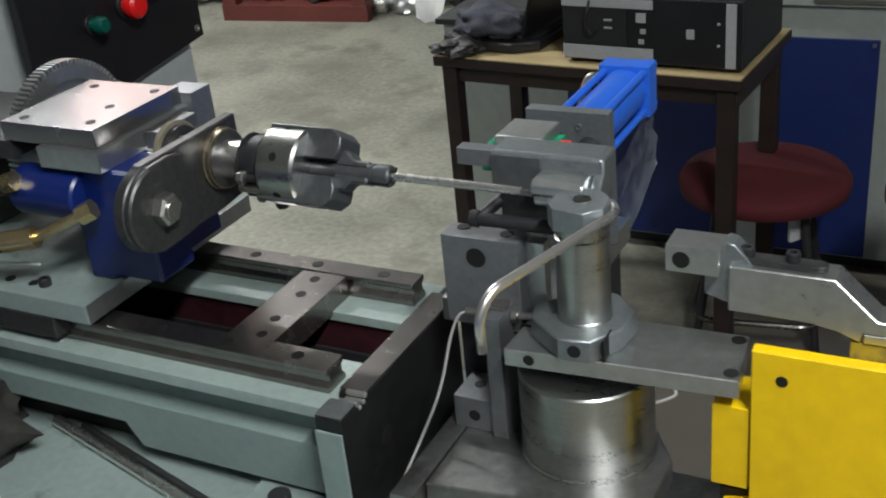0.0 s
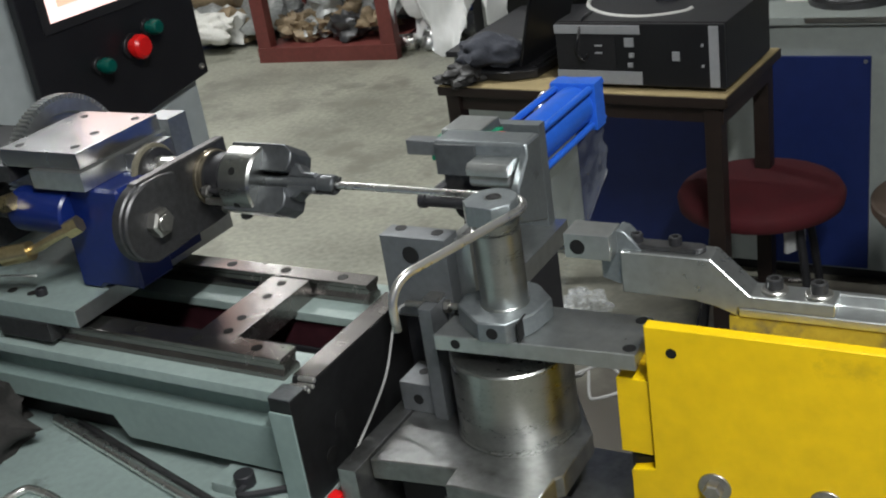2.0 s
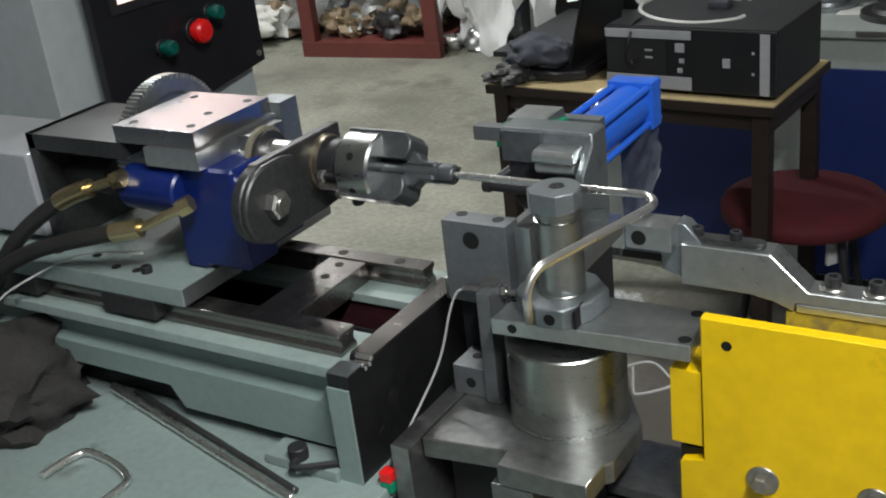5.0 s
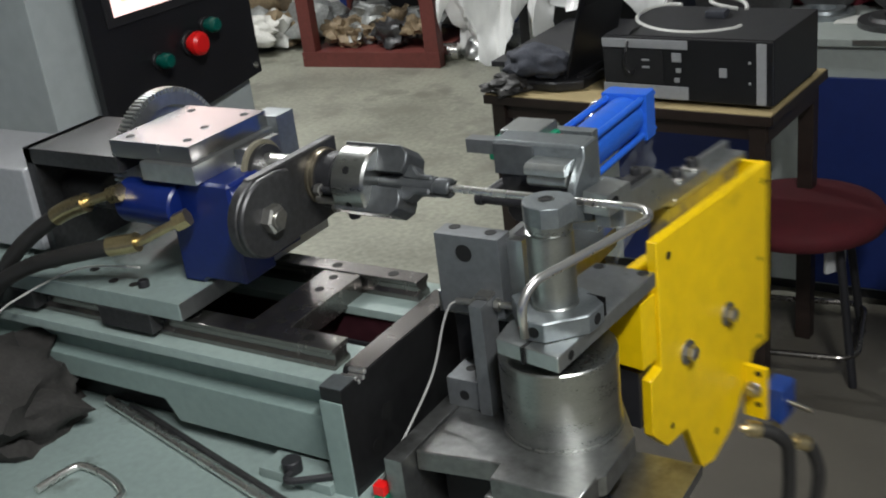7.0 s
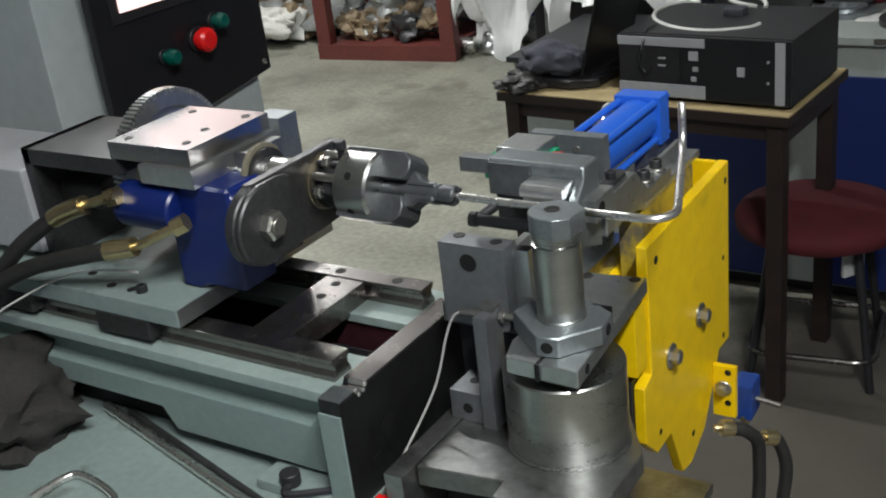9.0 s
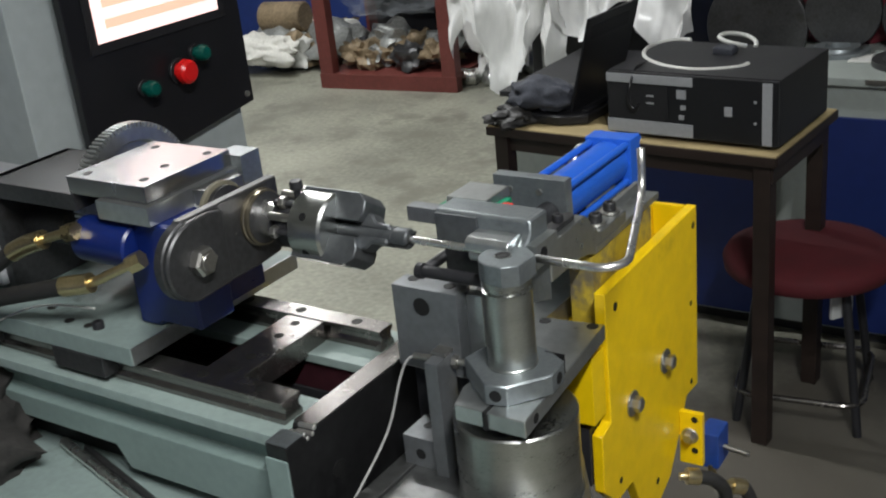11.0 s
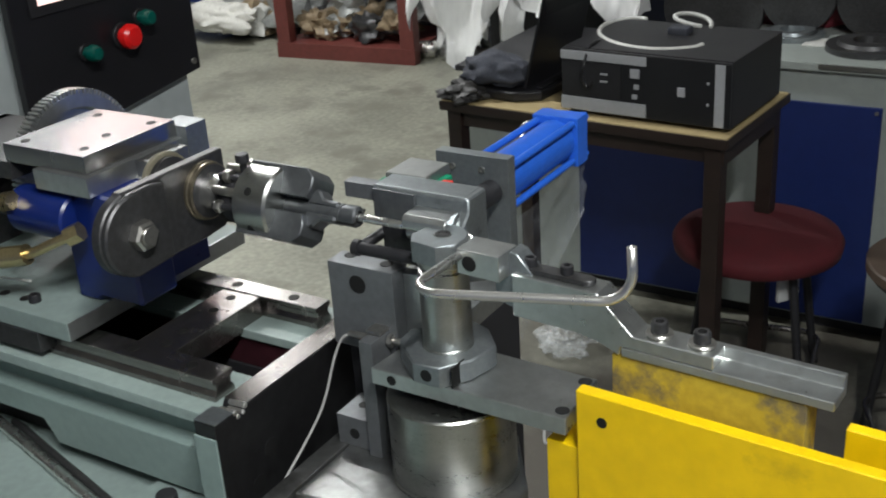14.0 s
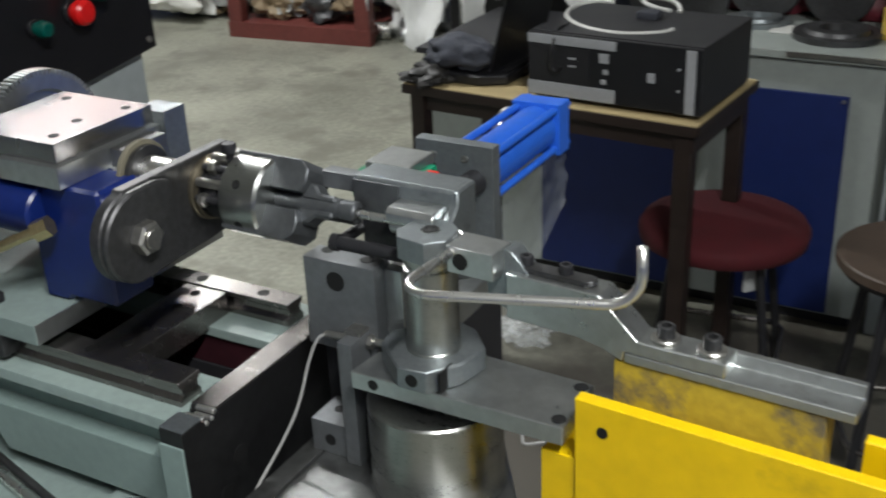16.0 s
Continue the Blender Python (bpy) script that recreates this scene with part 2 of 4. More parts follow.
def turned(a, b, profile, seg=40, into=None):
    """A turned solid on the axis a-b; profile: pairs of (distance along the axis, radius)."""
    bm = bmesh.new()
    m = frame_to(a, b)
    rings = []
    for d, r in profile:
        if r <= 0:
            rings.append([bm.verts.new(m @ Vector((0, 0, d)))])
        else:
            rings.append([bm.verts.new(m @ Vector((r * math.cos(2 * math.pi * i / seg), r * math.sin(2 * math.pi * i / seg), d))) for i in range(seg)])
    for p, q in zip(rings, rings[1:]):
        for i in range(seg):
            j = (i + 1) % seg
            if len(p) == 1 and len(q) > 1:
                bm.faces.new((p[0], q[i], q[j]))
            elif len(q) == 1 and len(p) > 1:
                bm.faces.new((p[i], p[j], q[0]))
            elif len(p) > 1:
                bm.faces.new((p[i], p[j], q[j], q[i]))
    for r in (rings[0], rings[-1]):
        if len(r) > 2:
            bm.faces.new(r)
    return merge(into, bm)


def rod(a, b, r, seg=24, bevel=0.0012, into=None):
    L = (Vector(b) - Vector(a)).length
    e = min(bevel, r * 0.4, L * 0.3)
    return turned(a, b, [(0, r - e), (e, r), (L - e, r), (L, r - e)], seg, into)


def pipe(points, r, seg=14, into=None, closed_ends=True):
    bm = bmesh.new()
    pts = [Vector(p) for p in points]
    tang = [(pts[min(i + 1, len(pts) - 1)] - pts[max(i - 1, 0)]).normalized() for i in range(len(pts))]
    up = Vector((0, 0, 1)) if abs(tang[0].z) < 0.9 else Vector((1, 0, 0))
    n = (up - up.dot(tang[0]) * tang[0]).normalized()
    rings = []
    for p, t in zip(pts, tang):
        n = (n - n.dot(t) * t).normalized()
        b = t.cross(n)
        rings.append([bm.verts.new(p + r * (math.cos(2 * math.pi * k / seg) * n + math.sin(2 * math.pi * k / seg) * b)) for k in range(seg)])
    for p, q in zip(rings, rings[1:]):
        for k in range(seg):
            j = (k + 1) % seg
            bm.faces.new((p[k], p[j], q[j], q[k]))
    if closed_ends:
        bm.faces.new(rings[0])
        bm.faces.new(rings[-1])
    return merge(into, bm)


def smooth_path(pts, n=8):
    out = []
    P = [Vector(p) for p in pts]
    for i in range(len(P) - 1):
        a, b, c, d = P[max(i - 1, 0)], P[i], P[i + 1], P[min(i + 2, len(P) - 1)]
        for k in range(n):
            t = k / n
            out.append(0.5 * ((2 * b) + (c - a) * t + (2 * a - 5 * b + 4 * c - d) * t * t + (3 * b - a - 3 * c + d) * t ** 3))
    out.append(P[-1])
    return out


def prism(poly, lo, hi, axis="z", bevel=0.001, into=None):
    """A flat outline pushed through from lo to hi along an axis. The outline's pairs are (x, y), (x, z) or (y, z)."""
    bm = bmesh.new()
    put = {"z": lambda a, b, d: (a, b, d), "y": lambda a, b, d: (a, d, b), "x": lambda a, b, d: (d, a, b)}[axis]
    lower = [bm.verts.new(put(a, b, lo)) for a, b in poly]
    upper = [bm.verts.new(put(a, b, hi)) for a, b in poly]
    bm.faces.new(lower)
    bm.faces.new(upper)
    for i in range(len(poly)):
        j = (i + 1) % len(poly)
        bm.faces.new((lower[i], lower[j], upper[j], upper[i]))
    if bevel:
        bmesh.ops.recalc_face_normals(bm, faces=bm.faces)
        bmesh.ops.bevel(bm, geom=[e for e in bm.edges if e.calc_face_angle(0) > 0.5], offset=bevel, segments=1, affect="EDGES")
    return merge(into, bm)


def arc(cx, cy, r, a0, a1, n=10):
    return [(cx + r * math.cos(radians(a0 + (a1 - a0) * i / n)), cy + r * math.sin(radians(a0 + (a1 - a0) * i / n))) for i in range(n + 1)]


def screw_mesh(r, h, into=None):
    """A socket cap screw head at the origin, upward, with its hexagonal socket."""
    s = 24
    bm = turned((0, 0, 0), (0, 0, 1), [(0, r), (h * 0.85, r), (h, r * 0.88), (h, r * 0.52)], s)
    bm.faces.ensure_lookup_table()
    top = [f for f in bm.faces if all(abs(v.co.z - h) < 1e-6 for v in f.verts) and len(f.verts) == s]
    bmesh.ops.delete(bm, geom=top, context="FACES")
    edge = [v for v in bm.verts if abs(v.co.z - h) < 1e-6 and v.co.to_2d().length < r * 0.6]
    edge.sort(key=lambda v: math.atan2(v.co.y, v.co.x))
    low = [bm.verts.new((v.co.x, v.co.y, h * 0.4)) for v in edge]
    for i in range(len(edge)):
        j = (i + 1) % len(edge)
        bm.faces.new((edge[i], edge[j], low[j], low[i]))
    bm.faces.new(low)
    return merge(into, bm)


def screw(parent, at, r=0.0065, h=0.007, way=(0, 0, 1), material=None):
    bm = screw_mesh(r, h)
    bmesh.ops.transform(bm, matrix=frame_to(at, Vector(at) + Vector(way)), verts=bm.verts)
    return part("screw", bm, material or BLACKM, parent)


def bore(parent, at, r=0.006, way=(0, 0, 1), name="screw_hole"):
    """A screw hole as a flat dark disc on the surface; its colour stands for the shade inside."""
    bm = turned((0, 0, 0), (0, 0, 1), [(-0.001, r), (0.0003, r), (0.0003, 0)], 20)
    bmesh.ops.transform(bm, matrix=frame_to(at, Vector(at) + Vector(way)), verts=bm.verts)
    return part(name, bm, BORE, parent)


def hexbolt(parent, at, r, h, way, material=None, washer=0.0):
    w = Vector(way).normalized()
    if washer:
        part("washer", rod(at, Vector(at) + w * 0.003, washer, 28, 0.0008), material or ZINC, parent)
        at = Vector(at) + w * 0.003
    bm = turned((0, 0, 0), (0, 0, 1), [(0, r), (h * 0.8, r), (h, r * 0.82), (h, 0)], 6)
    bmesh.ops.transform(bm, matrix=frame_to(at, Vector(at) + w), verts=bm.verts)
    return part("bolt", bm, material or ZINC, parent, smooth=20)


def lump(center, size, seed, rough=0.35, sub=3):
    """A crumpled, uneven heap form."""
    bm = bmesh.new()
    bmesh.ops.create_icosphere(bm, subdivisions=sub, radius=1)
    for v in bm.verts:
        p = v.co.copy()
        k = 1 + rough * noise.noise(p * 1.7 + Vector((seed, 0, 0))) + rough * 0.6 * noise.noise(p * 4.3 + Vector((0, seed, 0))) + rough * 0.3 * abs(noise.noise(p * 9 + Vector((0, 0, seed))))
        v.co = Vector((p.x * size[0], p.y * size[1], max(p.z, -0.55) * size[2])) * k + Vector(center)
    return bm


# ---- room ----
def structure(name, bm, material, label):
    return tagged(link_mesh(name, bm, material, 30), label, kind="structure")


structure("floor", box(-8, 4, -3, 8, -0.2, -0.1, 0), CONCRETE, "worn grey concrete workshop floor with stains and painted-in shade")
structure("wall_north", box(-8, 4, 7.0, 7.2, 1.3, 3.4, 0), WALLW, "grey plastered workshop wall above a blue dado")
structure("wall_north_dado", box(-8, 4, 6.99, 7.2, -0.1, 1.3, 0), WALLB, "blue painted lower part of the wall")
for side, x0, x1, y0, y1 in (("south", -8, 4, -3.2, -3), ("west", -8.2, -8, -3.2, 7.2), ("east", 4, 4.2, -3.2, 7.2)):
    structure("wall_" + side, box(x0, x1, y0, y1, 1.3, 3.4, 0), WALLW, "grey plastered workshop wall above a blue dado")
    structure("wall_" + side + "_dado", box(x0, x1, y0, y1, -0.1, 1.3, 0), WALLB, "blue painted lower part of the wall")
structure("ceiling", box(-8.2, 4.2, -3.2, 7.2, 3.4, 3.55, 0), CEIL, "plain grey plastered workshop ceiling")


def batten_light(x, y, along, power):
    e = thing("ceiling_light", "white fluorescent batten lamp, lit, on the ceiling", "lamp", (x, y, 3.3), "ceiling lamps")
    dx, dy = (0.62, 0.04) if along == "x" else (0.04, 0.62)
    part("housing", box(-dx, dx, -dy, dy, 0.055, 0.1, 0.004), SILVERP, e)
    a = (-0.6, 0, -0.02) if along == "x" else (0, -0.6, -0.02)
    b = (0.6, 0, -0.02) if along == "x" else (0, 0.6, -0.02)
    part("tube", rod(a, b, 0.016, 16), TUBELIGHT, e, "lit fluorescent tube")
    L = bpy.data.lights.new("tube_lamp", "AREA")
    L.shape, L.size, L.size_y, L.energy, L.color = "RECTANGLE", 1.06 if along == "x" else 0.12, 0.12 if along == "x" else 1.06, power, (0.98, 1.0, 1.0)
    o = new("tube_lamp", L)
    place(o, x, y, 3.25)


batten_light(-2.9, 2.7, "x", 54)
batten_light(-4.6, 4.6, "x", 56)
batten_light(0.9, -0.2, "y", 84)

# ---- bender bed with its rails ----
bed = thing("machine_bed", "grey-green painted steel bed of a tube bender", "machine", (0, 0, 0))
part("near_beam", box(-2.4, -0.584, 0.812, 0.905, 0.992, 1.007), GREENF, bed, "pale green flange under a rail")
part("web", box(-2.4, -0.584, 0.836, 0.9, 0.955, 0.992), GREEN, bed)
part("lower_beam", prism([(-2.4, 0.92), (-0.89, 0.92), (-0.87, 0.888), (-0.584, 0.888), (-0.584, 0.955), (-2.4, 0.955)], 0.812, 0.9, "y"), GREEN, bed)
part("far_beam", box(-2.4, -0.584, 0.995, 1.095, 0.994, 1.007), GREENF, bed, "pale green flange under a rail")
part("far_web", box(-2.4, -0.584, 1.0, 1.09, 0.95, 0.994), DARKRED, bed, "maroon inner web with the trough's shade in its colour")
part("inner_plate", box(-0.75, -0.584, 0.905, 0.995, 0.866, 0.872), MAROON, bed, "maroon painted trough between the beams")
# black stands for the deep shade inside the trough
part("inner_plate", box(-2.4, -0.75, 0.905, 0.995, 0.866, 0.872), BLACKM, bed, "trough between the beams, its shade painted black")
for y0, y1 in ((0.838, 0.873), (1.0355, 1.066)):
    ym = (y0 + y1) / 2
    prof = [(y0, 1.007), (y1, 1.007), (y1, 1.014), (y1 - 0.005, 1.02), (y1 - 0.005, 1.027), (y1, 1.031), (y1, 1.037), (y0, 1.037), (y0, 1.031), (y0 + 0.005, 1.027), (y0 + 0.005, 1.02), (y0, 1.014)]
    r = part("rail", prism(prof, -2.4, -0.598, "x", 0.0006), RAILST, bed, "ground steel guide rail")
    for i in range(8):
        x = -0.6455 - i * 0.0972
        bore(r, (x, ym, 1.0372), 0.0075)
cross = part("cross_bar", box(-0.755, -0.691, 0.8735, 1.035, 1.002, 1.0355), RAILST, bed, "steel cross bar between the rails")
for x, y in ((-0.714, 0.884), (-0.719, 0.9186), (-0.722, 0.9786), (-0.726, 1.0168)):
    bore(cross, (x, y, 1.0358), 0.0065)
endp = part("end_plate", prism([(0.787, 0.6), (1.058, 0.6), (1.058, 1.017), (0.838, 1.017), (0.834, 1.009), (0.826, 1.006), (0.82, 1.017), (0.787, 1.017)], -0.584, -0.552, "x"), ENDST, bed, "dark steel end plate with a notch in its top edge")
part("end_plate_top", box(-0.5838, -0.5522, 0.839, 1.0575, 1.0172, 1.0185, 0.0004), RAILST, bed, "bare steel top edge of the end plate")
part("end_plate_top", box(-0.5838, -0.5522, 0.788, 0.819, 1.0172, 1.0185, 0.0004), GREYST, bed)
part("end_plate_paint", box(-0.5845, -0.5515, 0.7835, 0.787, 0.6, 1.0), GREEN, bed, "grey-green paint on the plate's edge")
for y, z, r in ((0.8205, 1.0155, 0.0035), (0.8245, 1.0085, 0.003), (0.8335, 1.0095, 0.003), (0.838, 1.0155, 0.0035)):
    part("chipped_edge", rod((-0.575, y, z), (-0.5505, y, z + 0.001), r, 8, 0.001), CHROME, endp, "bright chipped metal edge of the notch")
bore(endp, (-0.5518, 0.87, 0.94), 0.012, (1, 0, 0))
bore(endp, (-0.5518, 0.842, 0.905), 0.012, (1, 0, 0))

cab = thing("machine_cabinet", "pale green steel cabinet that carries the bender", "cabinet")
part("top", box(-2.6, -0.52, 0.2, 1.12, 0.845, 0.865, 0.003), GREENL, cab, "pale green top, worn and dusty")
part("body", box(-2.58, -0.55, 0.23, 1.1, -0.02, 0.845, 0.003), GREEN, cab)
part("plinth", box(-2.5, -0.6, 0.3, 1.05, -0.1, -0.02, 0.003), BLACKM, cab)
part("packing_strip", box(-2.4, -0.584, 0.85, 0.9, 0.865, 0.92), BLACKM, cab, "dark packing under the bed")
part("packing_strip", box(-2.4, -0.584, 0.997, 1.09, 0.865, 0.95), BLACKM, cab, "dark packing under the bed")


# ---- bending head, the fixed part ----
AX, AY, TZ, RB, TR, TY = -0.343, 0.95, 1.2105, 0.022, 0.0047, 0.972
head = thing("bending_head", "machined steel bending head with a turned post housing", "machine")
part("base_plate", prism([(-0.485, 0.827), (-0.376, 0.841), (-0.374, 0.811), (-0.2625, 0.814), (-0.26, 0.858), (-0.252, 0.866), (-0.252, 0.952), (-0.291, 1.01), (-0.31, 1.04), (-0.485, 1.04)], 0.897, 0.925, "z", 0.0015), BASEST, head, "ground steel base plate with a stepped front edge")
part("side_plate", box(-0.5125, -0.4865, 0.798, 0.985, 0.6, 0.9262, 0.0015), BASEST, head, "upright steel side plate")
part("front_block", box(-0.385, -0.33, 0.812, 0.87, 0.835, 0.8965, 0.002), BASEST, head, "small steel block under the base plate")
part("lower_plate", box(-0.3, -0.205, 0.945, 1.05, 0.815, 0.83, 0.0015), BASEST, head)
part("underframe", box(-0.48, -0.3, 0.875, 1.03, -0.1, 0.896, 0.002), BLACKM, head)
gear_disc = part("gear_sector", turned((AX, AY, 0.785), (AX, AY, 1), [(0, 0.124), (0.02, 0.124), (0.021, 0.123), (0.021, 0.1), (0.0205, 0.0)], 96), STEELD, head, "toothed steel gear under the base plate")
gb = bmesh.new()
for i in range(110):
    box(0.123, 0.1295, -0.0021, 0.0021, 0.785, 0.805, 0.0006, pose(AX, AY, 0, 0, 0, 360 * i / 110), gb)
part("gear_teeth", gb, STEEL, gear_disc)
for a in (-18, 24):
    bore(gear_disc, (AX + 0.112 * math.cos(radians(a)), AY + 0.112 * math.sin(radians(a)), 0.8063), 0.008)
part("post_housing", turned((-0.345, AY, 0.925), (-0.345, AY, 2), [(0, 0.074), (0.003, 0.074), (0.004, 0.072), (0.1035, 0.072), (0.1055, 0.0703), (0.1055, 0.045), (0.1045, 0.0)], 96), STEELB, head, "turned steel cylinder with a polished wall")
blk = part("stop_block", box(-0.511, -0.4205, 0.963, 0.995, 1.046, 1.153, 0.0015), BLKST, head, "grey ground steel block with a cross hole")
bore(blk, (-0.47, 0.9628, 1.1297), 0.0115, (0, -1, 0))
for x, y in ((-0.493, 0.986), (-0.44, 0.982)):
    bore(blk, (x, y, 1.1533), 0.0075)
part("block_pillar", box(-0.513, -0.416, 0.992, 1.06, 0.925, 1.0455), BLACKM, head)
part("bracket_plate", box(-0.449, -0.431, 0.926, 0.964, 0.925, 1.079), BLKST, head, "thin upright steel bracket")
cl = part("clamp_block", box(-0.499, -0.4495, 0.933, 0.985, 0.925, 0.9665), BLKST, head)
bore(cl, (-0.474, 0.9328, 0.944), 0.007, (0, -1, 0))
bore(cl, (-0.478, 0.962, 0.9668), 0.007)
sens = part("sensor", rod((-0.484, 0.955, 1.0665), (-0.405, 0.962, 1.068), 0.0042, 16), ZINC, head, "small threaded proximity sensor")
part("nut", turned((-0.459, 0.957, 1.067), (-0.39, 0.9635, 1.0685), [(0, 0.0085), (0.006, 0.0085)], 6), ZINC, sens)
part("nut", turned((-0.43, 0.9598, 1.0675), (-0.39, 0.9635, 1.0685), [(0, 0.0085), (0.006, 0.0085)], 6), ZINC, sens)
part("sensor_clip", box(-0.451, -0.431, 0.944, 0.985, 1.0795, 1.084, 0.001), ZINC, sens, "bent steel tab over the sensor")
part("sensor_wire", pipe(smooth_path([(-0.482, 0.955, 1.066), (-0.492, 0.951, 1.06), (-0.5, 0.942, 1.035), (-0.508, 0.915, 0.975), (-0.52, 0.85, 0.915), (-0.535, 0.79, 0.86), (-0.545, 0.77, 0.78), (-0.55, 0.76, 0.62)]), 0.0016, 8), GREYC, sens, "thin white cable")
part("terminal", box(-0.53, -0.514, 0.79, 0.806, 0.873, 0.887), REDP, head, "small red plastic plug")
part("terminal", box(-0.53, -0.514, 0.79, 0.806, 0.858, 0.872), GREENE, head, "small green plastic plug")

# ---- pressure slide with its hydraulic cylinder ----
slide = thing("pressure_slide", "pressure die slide on a pedestal with a blue hydraulic cylinder", "machine")
part("pedestal", box(-0.5, -0.39, 1.06, 1.2, -0.1, 1.03, 0.002), BLACKM, slide)
part("slide_base", box(-0.53, -0.39, 0.985, 1.24, 1.03, 1.06, 0.0015), STEEL, slide)
part("cable", pipe(smooth_path([(-0.45, 1.2, 0.82), (-0.452, 1.3, 0.76), (-0.454, 1.36, 0.724), (-0.441, 1.367, 0.734), (-0.419, 1.315, 0.724), (-0.405, 1.308, 0.722), (-0.363, 1.341, 0.728), (-0.376, 1.36, 0.731), (-0.42, 1.38, 0.738), (-0.46, 1.3, 0.75), (-0.46, 1.2, 0.78)]), 0.0024, 8), GREYC, slide, "thin pale cable loop")
part("guide_rail", box(-0.49, -0.455, 1.06, 1.24, 1.06, 1.085), STEELD, slide)
part("front_plate", box(-0.515, -0.4, 0.985, 1.0, 1.06, 1.145), STEEL, slide, "steel plate under the jaw")
part("red_insert", box(-0.455, -0.43, 0.978, 0.985, 1.1, 1.128), REDP, slide)
cylp = part("cylinder_plate", box(-0.513, -0.405, 1.213, 1.232, 1.03, 1.206), GREYST, slide, "grey steel flange plate")
for x in (-0.4876, -0.4437):
    screw(cylp, (x, 1.2132, 1.187), 0.0045, 0.002, (0, -1, 0), ZINC)
CX, CZ = -0.4865, 1.1265
part("piston_rod", rod((-0.43, 1.04, 1.16), (-0.43, 1.213, 1.16), 0.016, 20), BLACKM, slide)
cyl = part("cylinder", rod((CX, 1.255, CZ), (CX, 1.515, CZ), 0.0335, 36), BLUE, slide, "bright blue cylinder barrel")
part("front_cap", box(CX - 0.0385, CX + 0.0385, 1.2325, 1.256, CZ - 0.075, CZ + 0.0385, 0.002), BLUE, cyl)
part("end_cap", box(CX - 0.0385, CX + 0.0385, 1.512, 1.548, CZ - 0.0385, CZ + 0.0385, 0.002), BLUE, cyl)
for dx in (-0.0295, 0.0295):
    for dz in (-0.0295, 0.0295):
        rd = part("tie_rod", rod((CX + dx, 1.256, CZ + dz), (CX + dx, 1.5125, CZ + dz), 0.0055, 12), BLUE, cyl)
        part("tie_rod_nut", turned((CX + dx, 1.548, CZ + dz), (CX + dx, 2, CZ + dz), [(0, 0.0085), (0.006, 0.0085), (0.007, 0.007)], 6), BLUE, rd)
part("port_elbow", pipe(smooth_path([(CX - 0.0385, 1.53, CZ + 0.01), (CX - 0.055, 1.53, CZ + 0.012), (CX - 0.062, 1.522, CZ + 0.0), (CX - 0.062, 1.5, CZ - 0.03)]), 0.0085, 12), ZINC, cyl, "plated steel pipe elbow")
film = bmesh.new()
grid = []
for v in range(15):
    row = []
    for u in range(15):
        a, b = u / 14, v / 14
        drop = 0.03 + 0.185 * (1 - 0.75 * a * a)
        row.append(film.verts.new((-0.443 + 0.012 * math.sin(a * 5 + b * 2) + 0.016 * noise.noise(Vector((a * 3, b * 4, 3))), 1.245 + a * 0.31 - 0.05 * a * b, CZ - 0.028 - b * drop)))
    grid.append(row)
for v in range(14):
    for u in range(14):
        film.faces.new((grid[v][u], grid[v][u + 1], grid[v + 1][u + 1], grid[v + 1][u]))
tagged(link_mesh("plastic_film", film, FILM, 60), "clear plastic film hanging from the blue cylinder", "film")

jaw = thing("pressure_jaw", "grey steel pressure jaw on a carriage with green end seals", "jaw")
part("truck", box(-0.491, -0.43, 1.106, 1.165, 1.19, 1.226), STEELD, jaw, "linear bearing block")
part("truck_top", prism([(-0.49, 1.226), (-0.431, 1.226), (-0.433, 1.238), (-0.488, 1.238)], 1.112, 1.166, "y", 0.0012), STEEL, jaw)
part("end_seal", box(-0.503, -0.4915, 1.104, 1.165, 1.198, 1.224), GREENE, jaw, "green plastic end seal")
part("end_seal", box(-0.4295, -0.42, 1.101, 1.15, 1.198, 1.23), GREENE, jaw, "green plastic end seal")
part("scraper", box(-0.4195, -0.406, 1.101, 1.13, 1.198, 1.232), REDP, jaw, "small red plastic scraper")
part("tail_bar", box(-0.51, -0.469, 1.06, 1.078, 1.223, 1.242), BLKST, jaw)
part("body", prism([(1.06, 1.2), (1.1, 1.2), (1.1, 1.243), (1.064, 1.243), (1.06, 1.239)], -0.4695, -0.352, "x", 0.0012), GREYST, jaw, "grey ground steel jaw")
part("face_plate", box(-0.4685, -0.4125, 1.056, 1.0597, 1.2, 1.24, 0.001), JAWST, jaw, "dark ground front face")
part("step", prism([(1.028, 1.213), (1.0595, 1.213), (1.0595, 1.227), (1.034, 1.227), (1.028, 1.222)], -0.4125, -0.358, "x", 0.001), STEEL, jaw)
part("groove_bar", rod((-0.4125, 1.042, 1.2035), (-0.36, 1.042, 1.2035), 0.0085, 20), STEEL, jaw)
part("side_cheek", prism([(1.02, 1.16), (1.1, 1.13), (1.1, 1.2425), (1.062, 1.2425), (1.0595, 1.227), (1.03, 1.2)], -0.3575, -0.346, "x", 0.002), GREYST, jaw)
part("lower_body", box(-0.462, -0.37, 1.06, 1.1, 1.155, 1.1995), STEELD, jaw)
part("adjusting_bar", rod((-0.478, 1.035, 1.174), (-0.372, 1.035, 1.174), 0.0075, 14), BLACKM, jaw)
part("adjusting_bar", rod((-0.478, 1.035, 1.174), (-0.46, 1.075, 1.187), 0.0065, 14), BLACKM, jaw)
part("bar_knob", turned((-0.486, 1.035, 1.174), (0, 1.035, 1.174), [(0, 0.008), (0.001, 0.0095), (0.009, 0.0095), (0.01, 0.008)], 18), BLACKM, jaw)

